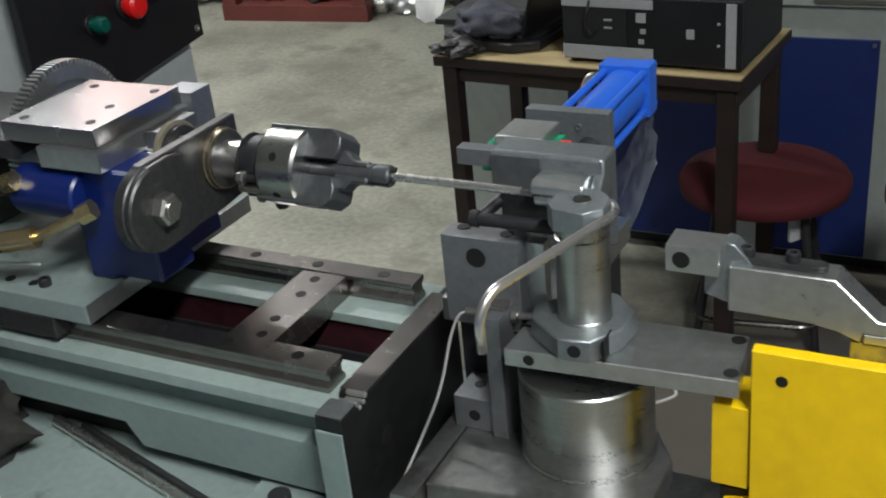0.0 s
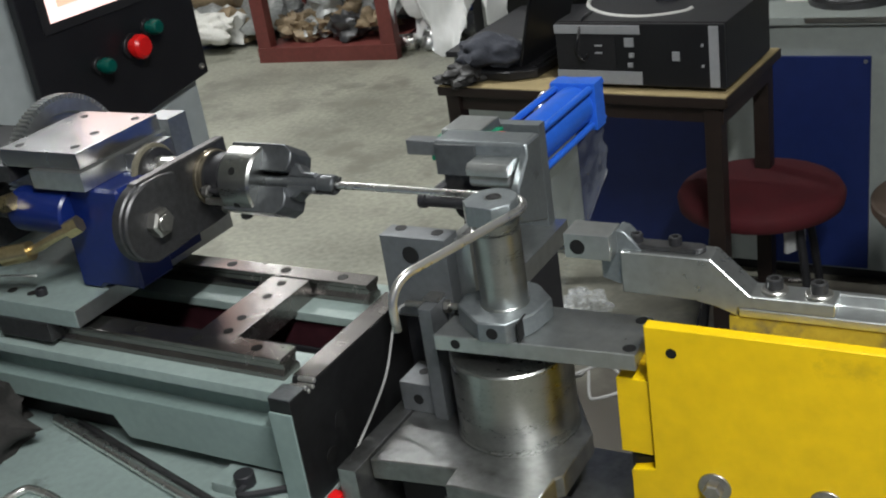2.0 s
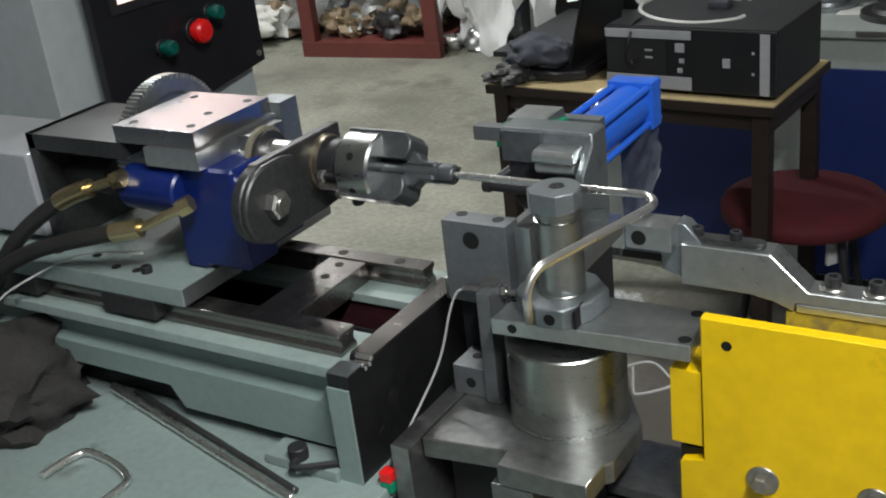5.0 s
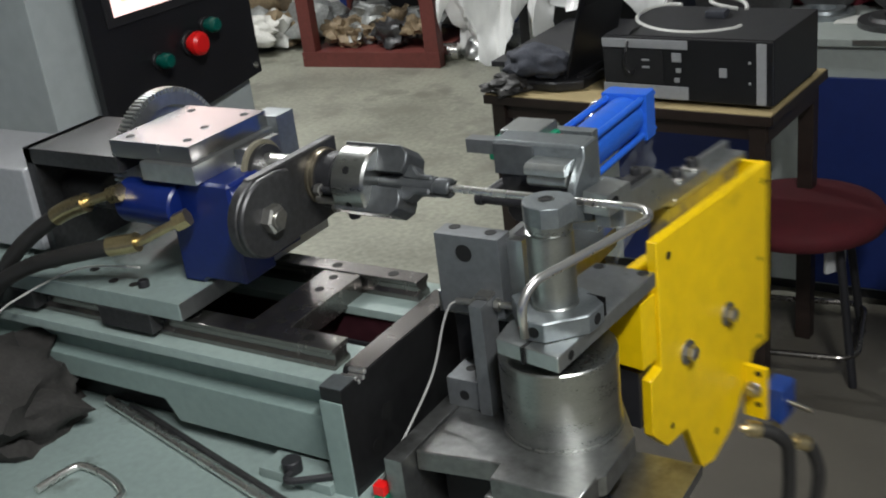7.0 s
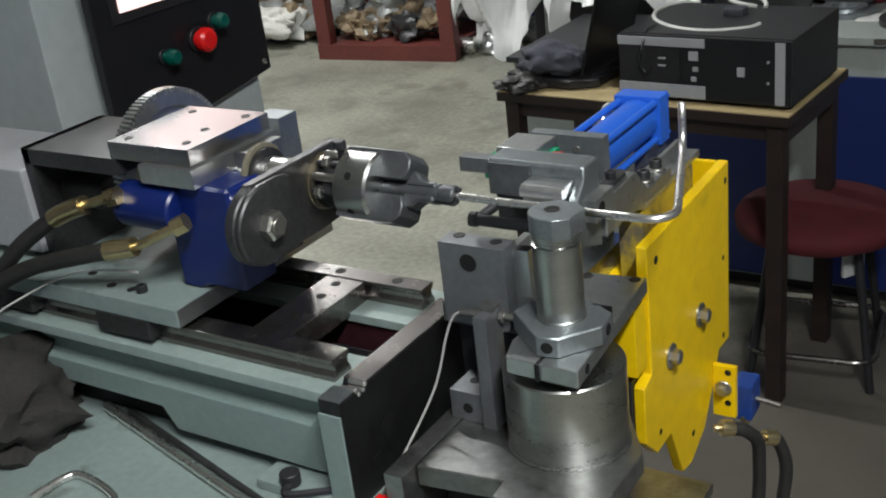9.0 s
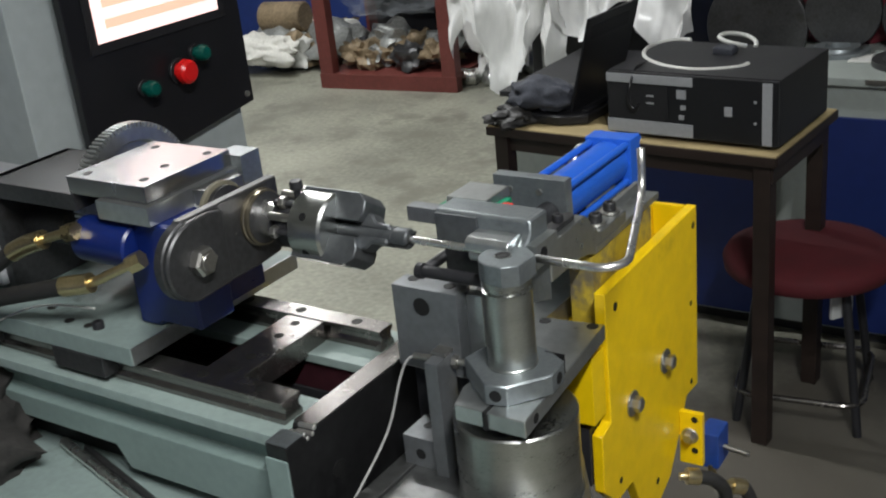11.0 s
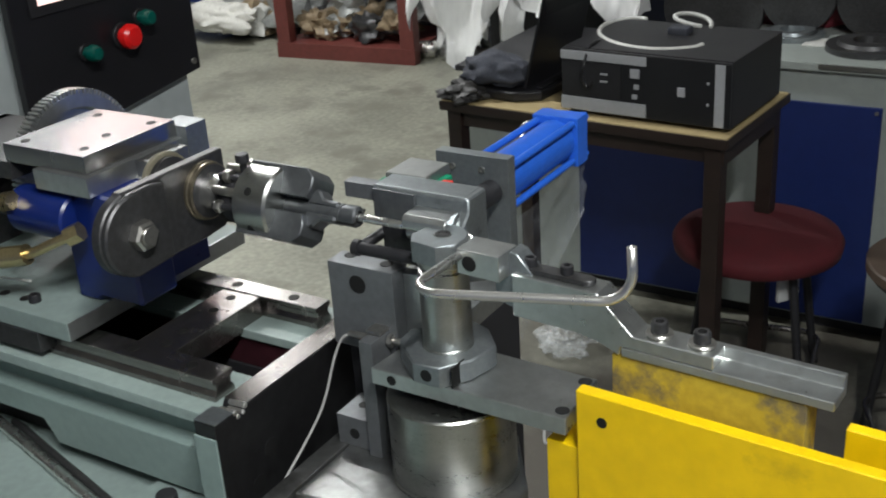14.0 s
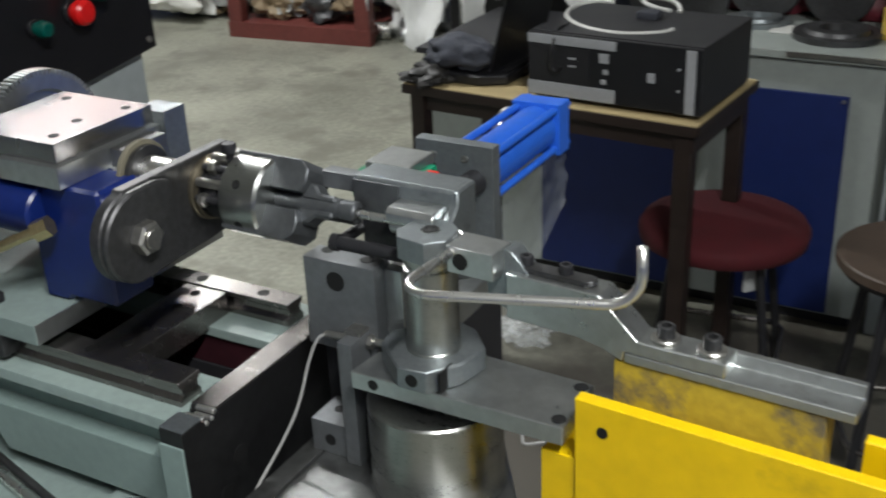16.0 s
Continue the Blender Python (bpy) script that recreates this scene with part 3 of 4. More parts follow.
# ---- swinging bend arm; it points along +x at rest ----
arm = thing("bend_arm", "swinging steel bend arm with yellow side plates", "machine", (AX, AY, 0))
bar = part("arm_bar", prism([(-0.072, -0.051), (0.166, -0.036), (0.158, 0.048), (0.037, 0.045), (-0.03, 0.05), (-0.068, 0.039)], 1.0435, 1.064, "z", 0.0012), STEEL, arm, "flat ground steel arm")
for u, v in ((0.149, 0.037), (0.156, -0.024)):
    bore(bar, (u, v, 1.0643), 0.0075)
bore(bar, (-0.045, -0.0495, 1.054), 0.006, (0, -1, 0))
part("slit", box(-0.0728, -0.04, -0.0035, 0.001, 1.043, 1.0646, 0), BORE, bar)
col = part("collar", prism([(-0.057, 0.005), (-0.053, -0.02), (-0.01, -0.054), (0.024, -0.052), (0.044, -0.02), (0.05, 0.02), (0.02, 0.05), (-0.01, 0.058)], 1.0645, 1.0895, "z", 0.0018), GREYST, arm, "split clamping collar with flats")
bore(col, (0.007, -0.0533, 1.077), 0.007, (0.06, -1, 0))
bore(col, (-0.0552, -0.007, 1.077), 0.007, (-1, -0.16, 0))
part("slit", box(0.0345, 0.0365, -0.046, -0.022, 1.066, 1.0899, 0), BORE, col)
part("post", turned((0, 0, 1.0895), (0, 0, 2), [(0, 0.0285), (0.002, 0.0285), (0.003, 0.0275), (0.092, 0.0275), (0.093, 0.025), (0.098, 0.025), (0.099, 0.0275), (0.105, 0.0275)], 64), STEELB, arm, "turned steel post")
die = part("bend_die", prism(arc(0, 0, 0.0285, -8, 188, 22) + [(-0.0305, -0.012), (-0.019, -0.028), (0.014, -0.031), (0.0285, -0.014)], 1.1946, 1.2185, "z", 0.001), GREYST, arm, "bending die with flats and a rounded back")
part("socket", turned((0.001, 0.002, 1.2183), (0.001, 0.002, 2), [(0, 0.0085), (0.0012, 0.0085), (0.0012, 0.0055), (0.0004, 0.005), (0.0004, 0)], 24), BORE, die)
part("socket_rim", turned((0.001, 0.002, 1.2184), (0.001, 0.002, 2), [(0, 0.0098), (0.0006, 0.0098), (0.0006, 0.0086), (0, 0.0086)], 28), STEELB, die)

YF = -0.0325
plate = [(0.176, 1.099), (0.496, 1.099), (0.493, 0.807), (0.446, 0.81), (0.427, 0.78), (0.375, 0.713), (0.315, 0.689), (0.28, 0.696), (0.24, 0.788), (0.186, 0.789), (0.15, 0.826), (0.15, 0.91), (0.178, 0.917), (0.178, 0.925)]
yp = part("yellow_plate", prism(plate, YF, YF + 0.015, "y", 0.0012), YELLOW, arm, "thick yellow painted steel side plate")
for u, z, r in ((0.205, 1.07, 0.0058), (0.468, 0.955, 0.004), (0.481, 1.073, 0.005), (0.466, 0.825, 0.0045), (0.2, 0.815, 0.0045), (0.325, 0.735, 0.005)):
    bore(yp, (u, YF - 0.0003, z), r, (0, -1, 0))
for u, z in ((0.245, 0.909), (0.362, 0.913)):
    hexbolt(yp, (u, YF, z), 0.011, 0.012, (0, -1, 0), ZINC, 0.018)
part("yellow_plate", prism([(0.42, 1.097), (0.4955, 1.097), (0.4925, 0.84), (0.2, 0.84), (0.2, 1.03), (0.42, 1.03)], 0.03, 0.044, "y", 0.0012), YELLOW, arm, "thick yellow painted steel side plate")
part("end_plate", box(0.4835, 0.4925, YF + 0.0155, 0.0295, 0.85, 1.0995), YELLOW, arm, "yellow cross plate between the side plates")
part("end_block", box(0.139, 0.1755, YF + 0.004, 0.0295, 0.932, 1.028), YELLOW, arm)
part("end_block", box(0.1455, 0.1995, YF + 0.0155, 0.0295, 0.835, 0.921), BLACKM, arm)
lug = part("lug", box(0.412, 0.422, YF - 0.036, YF - 0.0005, 0.715, 0.803), YELLOW, arm)
hexbolt(lug, (0.412, YF - 0.017, 0.765), 0.009, 0.01, (-1, 0, 0), ZINC, 0.013)
for z in (0.74, 0.793):
    bore(lug, (0.4117, YF - 0.024, z), 0.005, (-1, 0, 0))
part("hydraulic_port", box(0.425, 0.472, YF - 0.056, YF - 0.024, 0.705, 0.765, 0.004), PORTBLUE, arm, "blue hydraulic cylinder end")
part("end_screw", rod((0.447, YF - 0.0555, 0.735), (0.447, YF - 0.095, 0.73), 0.0045, 12), ZINC, arm)
HOSE_ENDS = (((0.365, -0.05, 0.722), (0.377, -0.066, 0.719), (0.405, -0.09, 0.7), (0.425, -0.1, 0.65), (0.41, -0.09, 0.5), (0.3, -0.02, 0.3), (0.1, 0.05, 0.25), (0, 0.1, 0.24)),
             ((0.43, -0.075, 0.712), (0.432, -0.08, 0.685), (0.441, -0.1, 0.672), (0.46, -0.12, 0.655), (0.465, -0.13, 0.58), (0.43, -0.1, 0.43), (0.3, 0.0, 0.3), (0.1, 0.06, 0.22), (0, 0.1, 0.22)))
for k, ends in enumerate(HOSE_ENDS):
    path = smooth_path(ends)
    n = 8 if k == 0 else 20
    h = part("hydraulic_hose", pipe(path[n:], 0.0105, 14), RUBBER, arm, "black rubber hydraulic hose")
    part("elbow", pipe(path[:n + 1], 0.006, 12), BRASS, h)
    part("ferrule", pipe(path[n - 3:n + 3], 0.0125, 14), BRASS, h)

clamp = part("clamp_slide", prism([(0.0905, 1.1485), (0.0905, 1.196), (0.186, 1.196), (0.225, 1.159), (0.3065, 1.159), (0.3065, 1.1445), (0.213, 1.1445), (0.211, 1.1345), (0.19, 1.143), (0.165, 1.1475)], -0.0075, 0.0245, "y", 0.0012), STEEL, arm, "machined clamp slide with a sloping nose")
dieb = part("clamp_die", box(0.034, 0.085, -0.0215, 0.0145, 1.1905, 1.2185, 0.0012), STEEL, clamp, "ground clamp die block")
bore(dieb, (0.049, -0.0217, 1.204), 0.0085, (0, -1, 0))
part("die_neck", prism([(0.066, 1.16), (0.066, 1.188), (0.085, 1.2175), (0.094, 1.2155), (0.114, 1.1935), (0.1, 1.15)], -0.001, 0.0215, "y"), GREYST, clamp)
part("slot_plate", prism([(0.093, 0.0), (0.169, 0.0)] + arc(0.169, 0.0085, 0.0085, -90, 90, 8) + [(0.093, 0.017)], 1.1965, 1.202, "z", 0.0008), STEELD, clamp)
for u in (0.104, 0.1455):
    screw(clamp, (u, 0.009, 1.202), 0.0068, 0.009)
for u in (0.246, 0.289):
    part("washer", rod((u, 0.008, 1.159), (u, 0.008, 1.1635), 0.0135, 24), ZINC, clamp)
    screw(clamp, (u, 0.008, 1.1635), 0.0085, 0.011, material=STEELD)
part("angle_rail", prism([(-0.0075, 1.1345), (0.0275, 1.1345), (0.0275, 1.157), (0.0195, 1.157), (0.0195, 1.1442), (-0.0075, 1.1442)], 0.213, 0.418, "x"), STEEL, clamp, "bright aluminium angle rail")
part("guide_body", box(0.202, 0.394, -0.0055, 0.0275, 1.0, 1.134, 0.002), YELLOWW, clamp, "guide body with chipped yellow paint")

# ---- carriage; the chuck's tip is at local x = 0 ----
car = thing("chuck_carriage", "feed carriage with a rotary chuck and a dark blue cylinder", "machine")
base = part("base_plate", box(-0.8, -0.351, 0.822, 1.152, 1.045, 1.071, 0.0015), GREENL, car, "thick carriage plate, green paint worn off")
part("plate_edge", box(-0.352, -0.3495, 0.823, 1.151, 1.046, 1.0705, 0.0004), STEEL, base)
for x, y in ((-0.5, 0.85), (-0.56, 0.87), (-0.63, 0.86), (-0.66, 0.9), (-0.46, 0.85)):
    bore(base, (x, y, 1.0714), 0.007)
for x in (-0.46, -0.7):
    for y in (0.85, 1.052):
        part("bearing_block", box(x - 0.05, x + 0.05, y - 0.03, y + 0.03, 1.016, 1.045), STEELD, car)
blue = part("cylinder_body", prism([(-0.396, 1.071), (-0.36, 1.071), (-0.352, 1.078), (-0.282, 1.078), (-0.282, 1.22), (-0.352, 1.22), (-0.396, 1.2)], 0.885, 0.95, "y", 0.004), NAVY, car, "dark blue hydraulic body")
part("cylinder_body", box(-0.378, -0.32, 0.95, 1.05, 1.071, 1.22, 0.002), NAVY, car)
part("barrel", rod((-0.472, 0.89, 1.182), (-0.37, 0.89, 1.182), 0.031, 36, 0.003), NAVY, car, "dark blue round barrel")
screw(car, (-0.44, 0.85, 1.071), 0.008, 0.01)
HOSES = ([(-0.452, 0.86, 1.205), (-0.5, 0.855, 1.192), (-0.58, 0.845, 1.162), (-0.66, 0.81, 1.1), (-0.74, 0.79, 0.99), (-0.8, 0.78, 0.9), (-0.95, 0.7, 0.885), (-1.4, 0.6, 0.885)],
         [(-0.345, 0.868, 1.178), (-0.385, 0.85, 1.16), (-0.42, 0.84, 1.145), (-0.48, 0.82, 1.135), (-0.61, 0.8, 1.1), (-0.7, 0.785, 1.045), (-0.79, 0.77, 0.92), (-0.95, 0.72, 0.885), (-1.4, 0.65, 0.885)])
for k, pts in enumerate(HOSES):
    path = smooth_path(pts)
    n = 14 if k == 0 else 20
    h = part("hydraulic_hose", pipe(path[n:], 0.012, 14), RUBBER, car, "black rubber hydraulic hose")
    part("elbow", pipe(path[:n + 1], 0.0065, 14), BRASS, h, "plated steel elbow")
    part("ferrule", pipe(path[n - 4:n + 3], 0.0135, 14), BRASS, h)
    part("union_nut", turned(path[0], path[2], [(0, 0.0125), (0.02, 0.0125), (0.021, 0.01)], 6), BRASS, h)
part("cable_tie", pipe(smooth_path([(-0.735, 0.775, 1.03), (-0.7, 0.77, 1.01), (-0.66, 0.79, 1.04), (-0.56, 0.84, 1.085), (-0.44, 0.85, 1.1)]), 0.0016, 8), WHITEC, car, "thin white cable tie")
top = part("top_plate", box(-0.478, -0.332, 0.882, 1.037, 1.246, 1.27, 0.0012), TOPST, car, "bright ground steel top plate")
for x, y in ((-0.455, 0.9), (-0.355, 0.905), (-0.45, 1.015), (-0.352, 1.015), (-0.37, 0.955)):
    bore(top, (x, y, 1.2703), 0.006)
part("spacer_plate", box(-0.42, -0.325, 0.874, 1.05, 1.22, 1.246, 0.0012), STEEL, car)
part("back_cheek", box(-0.36, -0.315, 1.037, 1.075, 1.17, 1.262), GREYST, car)
part("bearing_housing", box(-0.3245, -0.3, TY - 0.02, TY + 0.05, 1.15, 1.244, 0.002), BASEST, car)
felt = part("felt_ring", turned((-0.3, TY, TZ), (0, TY, TZ), [(0, 0.04), (0.006, 0.04), (0.007, 0.0385), (0.007, 0.031)], 48), GASKET, car, "beige ring round the spindle")
part("inner_ring", turned((-0.296, TY, TZ), (0, TY, TZ), [(0, 0.0345), (0.009, 0.0345), (0.01, 0.033), (0.01, 0.027)], 48), STEELD, felt)
part("spindle", rod((-0.6, TY, TZ), (-0.16, TY, TZ), 0.023, 36), CHROME, car, "bright ground spindle")
gear = part("gear", turned((-0.53, 1.024, 1.19), (0, 1.024, 1.19), [(0, 0.098), (0.02, 0.098), (0.02, 0.08), (0.012, 0.076), (0.012, 0.034), (0.02, 0.032), (0.02, 0)], 96), STEEL, car, "toothed steel gear wheel")
gt = bmesh.new()
for i in range(90):
    box(-0.53, -0.51, -0.002, 0.002, 0.0975, 0.105, 0.0006, pose(0, 1.024, 1.19, 4 * i, 0, 0), gt)
part("gear_teeth", gt, STEEL, gear)
part("motor_bracket", box(-0.662, -0.47, 0.88, 1.03, 1.222, 1.246, 0.0015), STEELD, car, "dark steel bracket plate")
part("bracket_leg", box(-0.662, -0.645, 0.88, 1.03, 1.071, 1.246, 0.0015), STEELD, car)
part("motor_shaft", rod((-0.645, 0.94, 1.165), (-0.56, 0.94, 1.165), 0.026, 28), STEELD, car)
part("motor", box(-0.92, -0.662, 0.87, 1.02, 1.085, 1.215, 0.006), SILVERP, car, "silver gear motor")
lnk = part("link_plate", prism(arc(0.85, 1.2, 0.05, 100, 262, 16) + [(0.962, 1.149), (1.0, 1.152), (1.012, 1.168), (1.012, 1.252), (0.842, 1.252)], -0.212, -0.197, "x", 0.0018), STEELD, car, "thick rounded steel link plate")
part("pad", prism(arc(0.85, 1.2, 0.0492, 98, 262, 16) + [(0.9, 1.1535), (0.902, 1.246), (0.88, 1.2505), (0.845, 1.2505)], -0.1968, -0.188, "x", 0.0022), STEELD, lnk, "raised pad with a ground edge")
hexbolt(lnk, (-0.188, 0.852, 1.2), 0.0185, 0.014, (1, 0, 0), ZINC, 0.0)
part("bolt_boss", rod((-0.174, 0.852, 1.2), (-0.1715, 0.852, 1.2), 0.011, 24), ZINC, lnk)
part("piston_rod", rod((-0.29, 0.9, 1.2), (-0.212, 0.9, 1.2), 0.009, 20), CHROME, lnk)
part("ring_face", turned((-0.1857, TY, TZ), (0, TY, TZ), [(0, 0.033), (0.0008, 0.033)], 40), STEELD, lnk)
part("thrust_ring", turned((-0.1968, TY, TZ), (0, TY, TZ), [(0, 0.037), (0.004, 0.037), (0.005, 0.0355), (0.01, 0.0355), (0.011, 0.034), (0.011, 0.031)], 48), RINGBR, lnk, "thin brass-coloured thrust ring")

chuck = part("chuck", turned((-0.15, 0, 0), (1, 0, 0), [(0, 0.03), (0, 0.0435), (0.0015, 0.0448), (0.045, 0.0448), (0.048, 0.042), (0.049, 0.03), (0.049, 0)], 64), STEELB, car, "turned steel chuck")
part("neck_face", turned((-0.1855, 0, 0), (1, 0, 0), [(0, 0.0335), (0.0005, 0.0335)], 40), STEELD, chuck)
part("neck", turned((-0.188, 0, 0), (1, 0, 0), [(0, 0.029), (0.012, 0.029), (0.013, 0.033), (0.026, 0.033), (0.028, 0.029), (0.0385, 0.029)], 40), BLACKM, chuck, "dark oily neck behind the chuck")
for i in range(7):
    a = math.pi * (1.02 + i * 0.16)
    st = part("stud", rod((-0.186, 0.036 * math.cos(a), 0.036 * math.sin(a)), (-0.15, 0.036 * math.cos(a), 0.036 * math.sin(a)), 0.0042 + 0.0012 * (i % 2), 10), ZINC if i % 2 else BLACKM, chuck)
    if i % 2 == 0:
        part("stud_head", turned((-0.178 + 0.004 * (i % 3), 0.038 * math.cos(a), 0.038 * math.sin(a)), (0, 0.038 * math.cos(a), 0.038 * math.sin(a)), [(0, 0.008), (0.007, 0.008), (0.008, 0.0065)], 6), ZINC, st)
for i in range(6):
    a = i * math.pi / 3 + 0.4
    bore(chuck, (-0.128, 0.0449 * math.cos(a), 0.0449 * math.sin(a)), 0.005, (0, math.cos(a), math.sin(a)))
for turn_by in (-34, 146):
    jw = part("jaw", prism([(-0.152, 0.009), (-0.152, 0.0435), (-0.07, 0.0435), (-0.059, 0.034), (-0.058, 0.022), (-0.063, 0.009)], -0.0225, 0.0225, "y", 0.0012), JAWST, chuck, "dark steel chuck jaw")
    crank = part("jaw_crank", prism([(-0.068, 0.0145), (-0.0585, 0.024), (-0.051, 0.0195), (-0.045, 0.0122), (-0.024, 0.0122), (-0.024, 0.004), (-0.066, 0.004)], -0.0125, 0.0125, "y", 0.0025), JAWST, jw)
    hole = bore(jw, (-0.08, 0.0, 0.0438), 0.006)
    for piece in (jw, crank, hole):
        piece.data.transform(pose(0, 0, 0, turn_by, 0, 0))
part("collet_nose", turned((-0.103, 0, 0), (1, 0, 0), [(0, 0.01), (0.03, 0.01), (0.031, 0.012), (0.067, 0.0125), (0.081, 0.0122), (0.0815, 0.0112), (0.0845, 0.0112), (0.085, 0.0124), (0.1, 0.0126), (0.1025, 0.011), (0.103, 0.007), (0.099, 0.0055), (0.091, 0)], 28), JAWST, chuck, "grey steel split collet nose")
for a in (20, 200):
    part("collet_slot", box(-0.05, 0.0005, 0.006, 0.0131, -0.001, 0.001, 0, pose(0, 0, 0, a)), BORE, chuck)
part("set_screw", turned((-0.158, 0.004, -0.036), (-0.158, 0.006, -0.2), [(0, 0.0045), (0.012, 0.0045), (0.012, 0.0082), (0.02, 0.0082), (0.022, 0.007), (0.022, 0)], 16), BLACKM, chuck)

# ---- the tube that is being bent ----
BX = AX + 0.015
FEED = 0.08
HOOK = 109.0
RH = 0.026
tube = tagged(link_mesh("bent_tube", rod((-0.3, 0, 0), (-0.0002, 0, 0), TR, 20, 0.0002), CHROME, 40), "bright metal tube held in the chuck and bent at its end", "tube")
LB, LC, RC = 0.184, 0.054, 0.03
pts = [Vector((0, 0, 0)), Vector((FEED, 0, 0))]
for i in range(1, 13):
    a = radians(HOOK * i / 12)
    pts.append(Vector((FEED + RH * math.sin(a), -RH + RH * math.cos(a), 0)))
d = Vector((math.cos(radians(HOOK)), -math.sin(radians(HOOK)), 0))
e = pts[-1] + d * (LB - RC)
for i in range(0, 11):
    a = radians(9 * i)
    pts.append(e + d * RC * math.sin(a) + Vector((0, 0, -1)) * RC * (1 - math.cos(a)))
pts.append(pts[-1] + Vector((0, 0, -1)) * (LC - RC))
hb = pipe(pts, TR, 20, None, False)
hook = part("bent_end", hb, CHROME, tube, "tube end with two bends", 50)
sol = hook.modifiers.new("wall", "SOLIDIFY")
sol.thickness, sol.offset = 0.001, -1
NSEG, BEND = 16, 94.5
segs = []
for i in range(NSEG):
    a = radians(BEND / NSEG)
    sp = [Vector((RB * math.sin(a * k / 3), -RB + RB * math.cos(a * k / 3), 0)) for k in range(4)]
    segs.append(part("bend_piece", pipe(sp, TR * 0.985, 20, None, True), CHROME, tube, "", 50))


# ---- loose things on the cabinet top ----
def loose(name, bm, material, label, category, smooth=40):
    return tagged(link_mesh(name, bm, material, smooth), label, category)


loose("metal_rod", rod((-1.04, 0.8335, 0.8725), (-0.61, 0.719, 0.8725), 0.0075, 16), CHROME, "long bright steel rod lying on the green top", "rod")
loose("metal_rod", rod((-1.0, 0.84, 0.87), (-0.62, 0.737, 0.87), 0.005, 16), STEELD, "thin dark steel rod lying on the green top", "rod")
loose("bent_sample", pipe(smooth_path([(-0.96, 0.63, 0.871), (-0.955, 0.68, 0.871), (-0.94, 0.695, 0.871), (-0.89, 0.69, 0.871), (-0.85, 0.675, 0.871), (-0.838, 0.655, 0.871), (-0.84, 0.57, 0.871)]), 0.0055, 14), CHROME, "bright bent tube sample lying on the green top", "tube")
loose("steel_block", box(-0.7, -0.585, 0.775, 0.82, 0.865, 0.88, 0.002), GREENL, "pale green flat block beside the bed", "block")
loose("allen_key", pipe(smooth_path([(-0.645, 0.778, 0.885), (-0.637, 0.76, 0.885), (-0.589, 0.79, 0.885)]), 0.005, 6), BLACKM, "black steel hexagon key", "tool")
loose("round_block", rod((-0.65, 0.785, 0.88), (-0.65, 0.785, 0.898), 0.013, 24), BLACKM, "small black round steel block", "block")
loose("oily_rag", lump((-1.17, 0.72, 0.9), (0.13, 0.13, 0.075), 3.3, 0.5, 4), RAG, "crumpled dark oily rag on the green top", "rag", 60)


# ---- control panel on its column ----
cp = thing("control_panel", "black control panel with a lit screen on a pale grey column", "control panel", (-1.508, 1.595, 0.004))
part("column", box(-0.36, -0.06, -0.32, -0.19, -0.1, 1.75, 0.004), COLP, cp, "pale grey painted steel column")
part("housing", box(-0.3, -0.02, -0.18, 0.2, 0.9, 1.75, 0.004), COLP, cp)
pan = part("panel", prism([(-0.24, 1.02), (0.225, 1.075), (0.225, 1.7), (-0.24, 1.7)], -0.02, 0.0, "x", 0.002), BLACK, cp, "glossy black panel sheet")
part("screen_frame", box(0.0, 0.004, -0.195, 0.175, 1.275, 1.62), BLACKM, pan)
part("screen", box(0.004, 0.006, -0.175, 0.155, 1.295, 1.6, 0), SCREEN, pan, "lit screen with plain bars")
for z, w in ((1.32, 0.28), (1.36, 0.2), (1.41, 0.25), (1.48, 0.22)):
    part("screen_bar", box(0.006, 0.0068, -0.15, -0.15 + w, z, z + 0.018, 0), SCREENB, pan)
for y, z, m, r, lab in ((-0.085, 1.185, GREENP, 0.017, "green rotary switch"), (0.015, 1.195, REDP, 0.026, "red emergency stop mushroom button"), (0.068, 1.222, GREENP, 0.017, "green push button")):
    k = part("knob", turned((0.0, y, z), (1, y, z), [(0, r * 0.7), (0.018, r * 0.7), (0.022, r), (0.034, r * 0.95), (0.04, r * 0.7), (0.042, 0)], 28), m, pan, lab)
    part("bezel", rod((0, y, z), (0.008, y, z), r * 1.05, 28), BLACKM, k)
for y, z in ((0.205, 1.095), (-0.05, 1.06), (-0.22, 1.045), (-0.22, 1.68)):
    screw(pan, (0.0, y, z), 0.007, 0.004, (1, 0, 0), ZINC)


# ---- table with computer ----
tb = thing("work_table", "small dark wooden table with a pale worn top", "table", (-0.9986, 2.89, 0.008))
tb.rotation_euler = (0, 0, radians(-4))
part("tabletop", box(-0.44, 0.44, -0.21, 0.2385, 0.725, 0.75, 0.003), WOODT, tb, "pale worn laminate top")
part("edging", box(-0.442, 0.4415, -0.2155, -0.2103, 0.72, 0.747, 0.0015), WOODD, tb)
part("edging", box(0.4403, 0.4445, -0.2095, 0.238, 0.722, 0.7475, 0.0015), WOODD, tb)
part("apron", box(-0.39, 0.42, -0.19, -0.173, 0.672, 0.725), WOODD, tb)
part("apron", box(-0.39, 0.42, 0.195, 0.215, 0.672, 0.725), WOODD, tb)
part("apron", box(-0.41, -0.39, -0.2, 0.2, 0.672, 0.725), WOODD, tb)
part("apron", box(0.41, 0.43, -0.2, 0.2, 0.672, 0.725), WOODD, tb)
for x in (-0.4, 0.4):
    for y in (-0.18, 0.205):
        part("leg", box(x - 0.023, x + 0.023, y - 0.023, y + 0.023, -0.108, 0.724, 0.003), WOODD, tb)

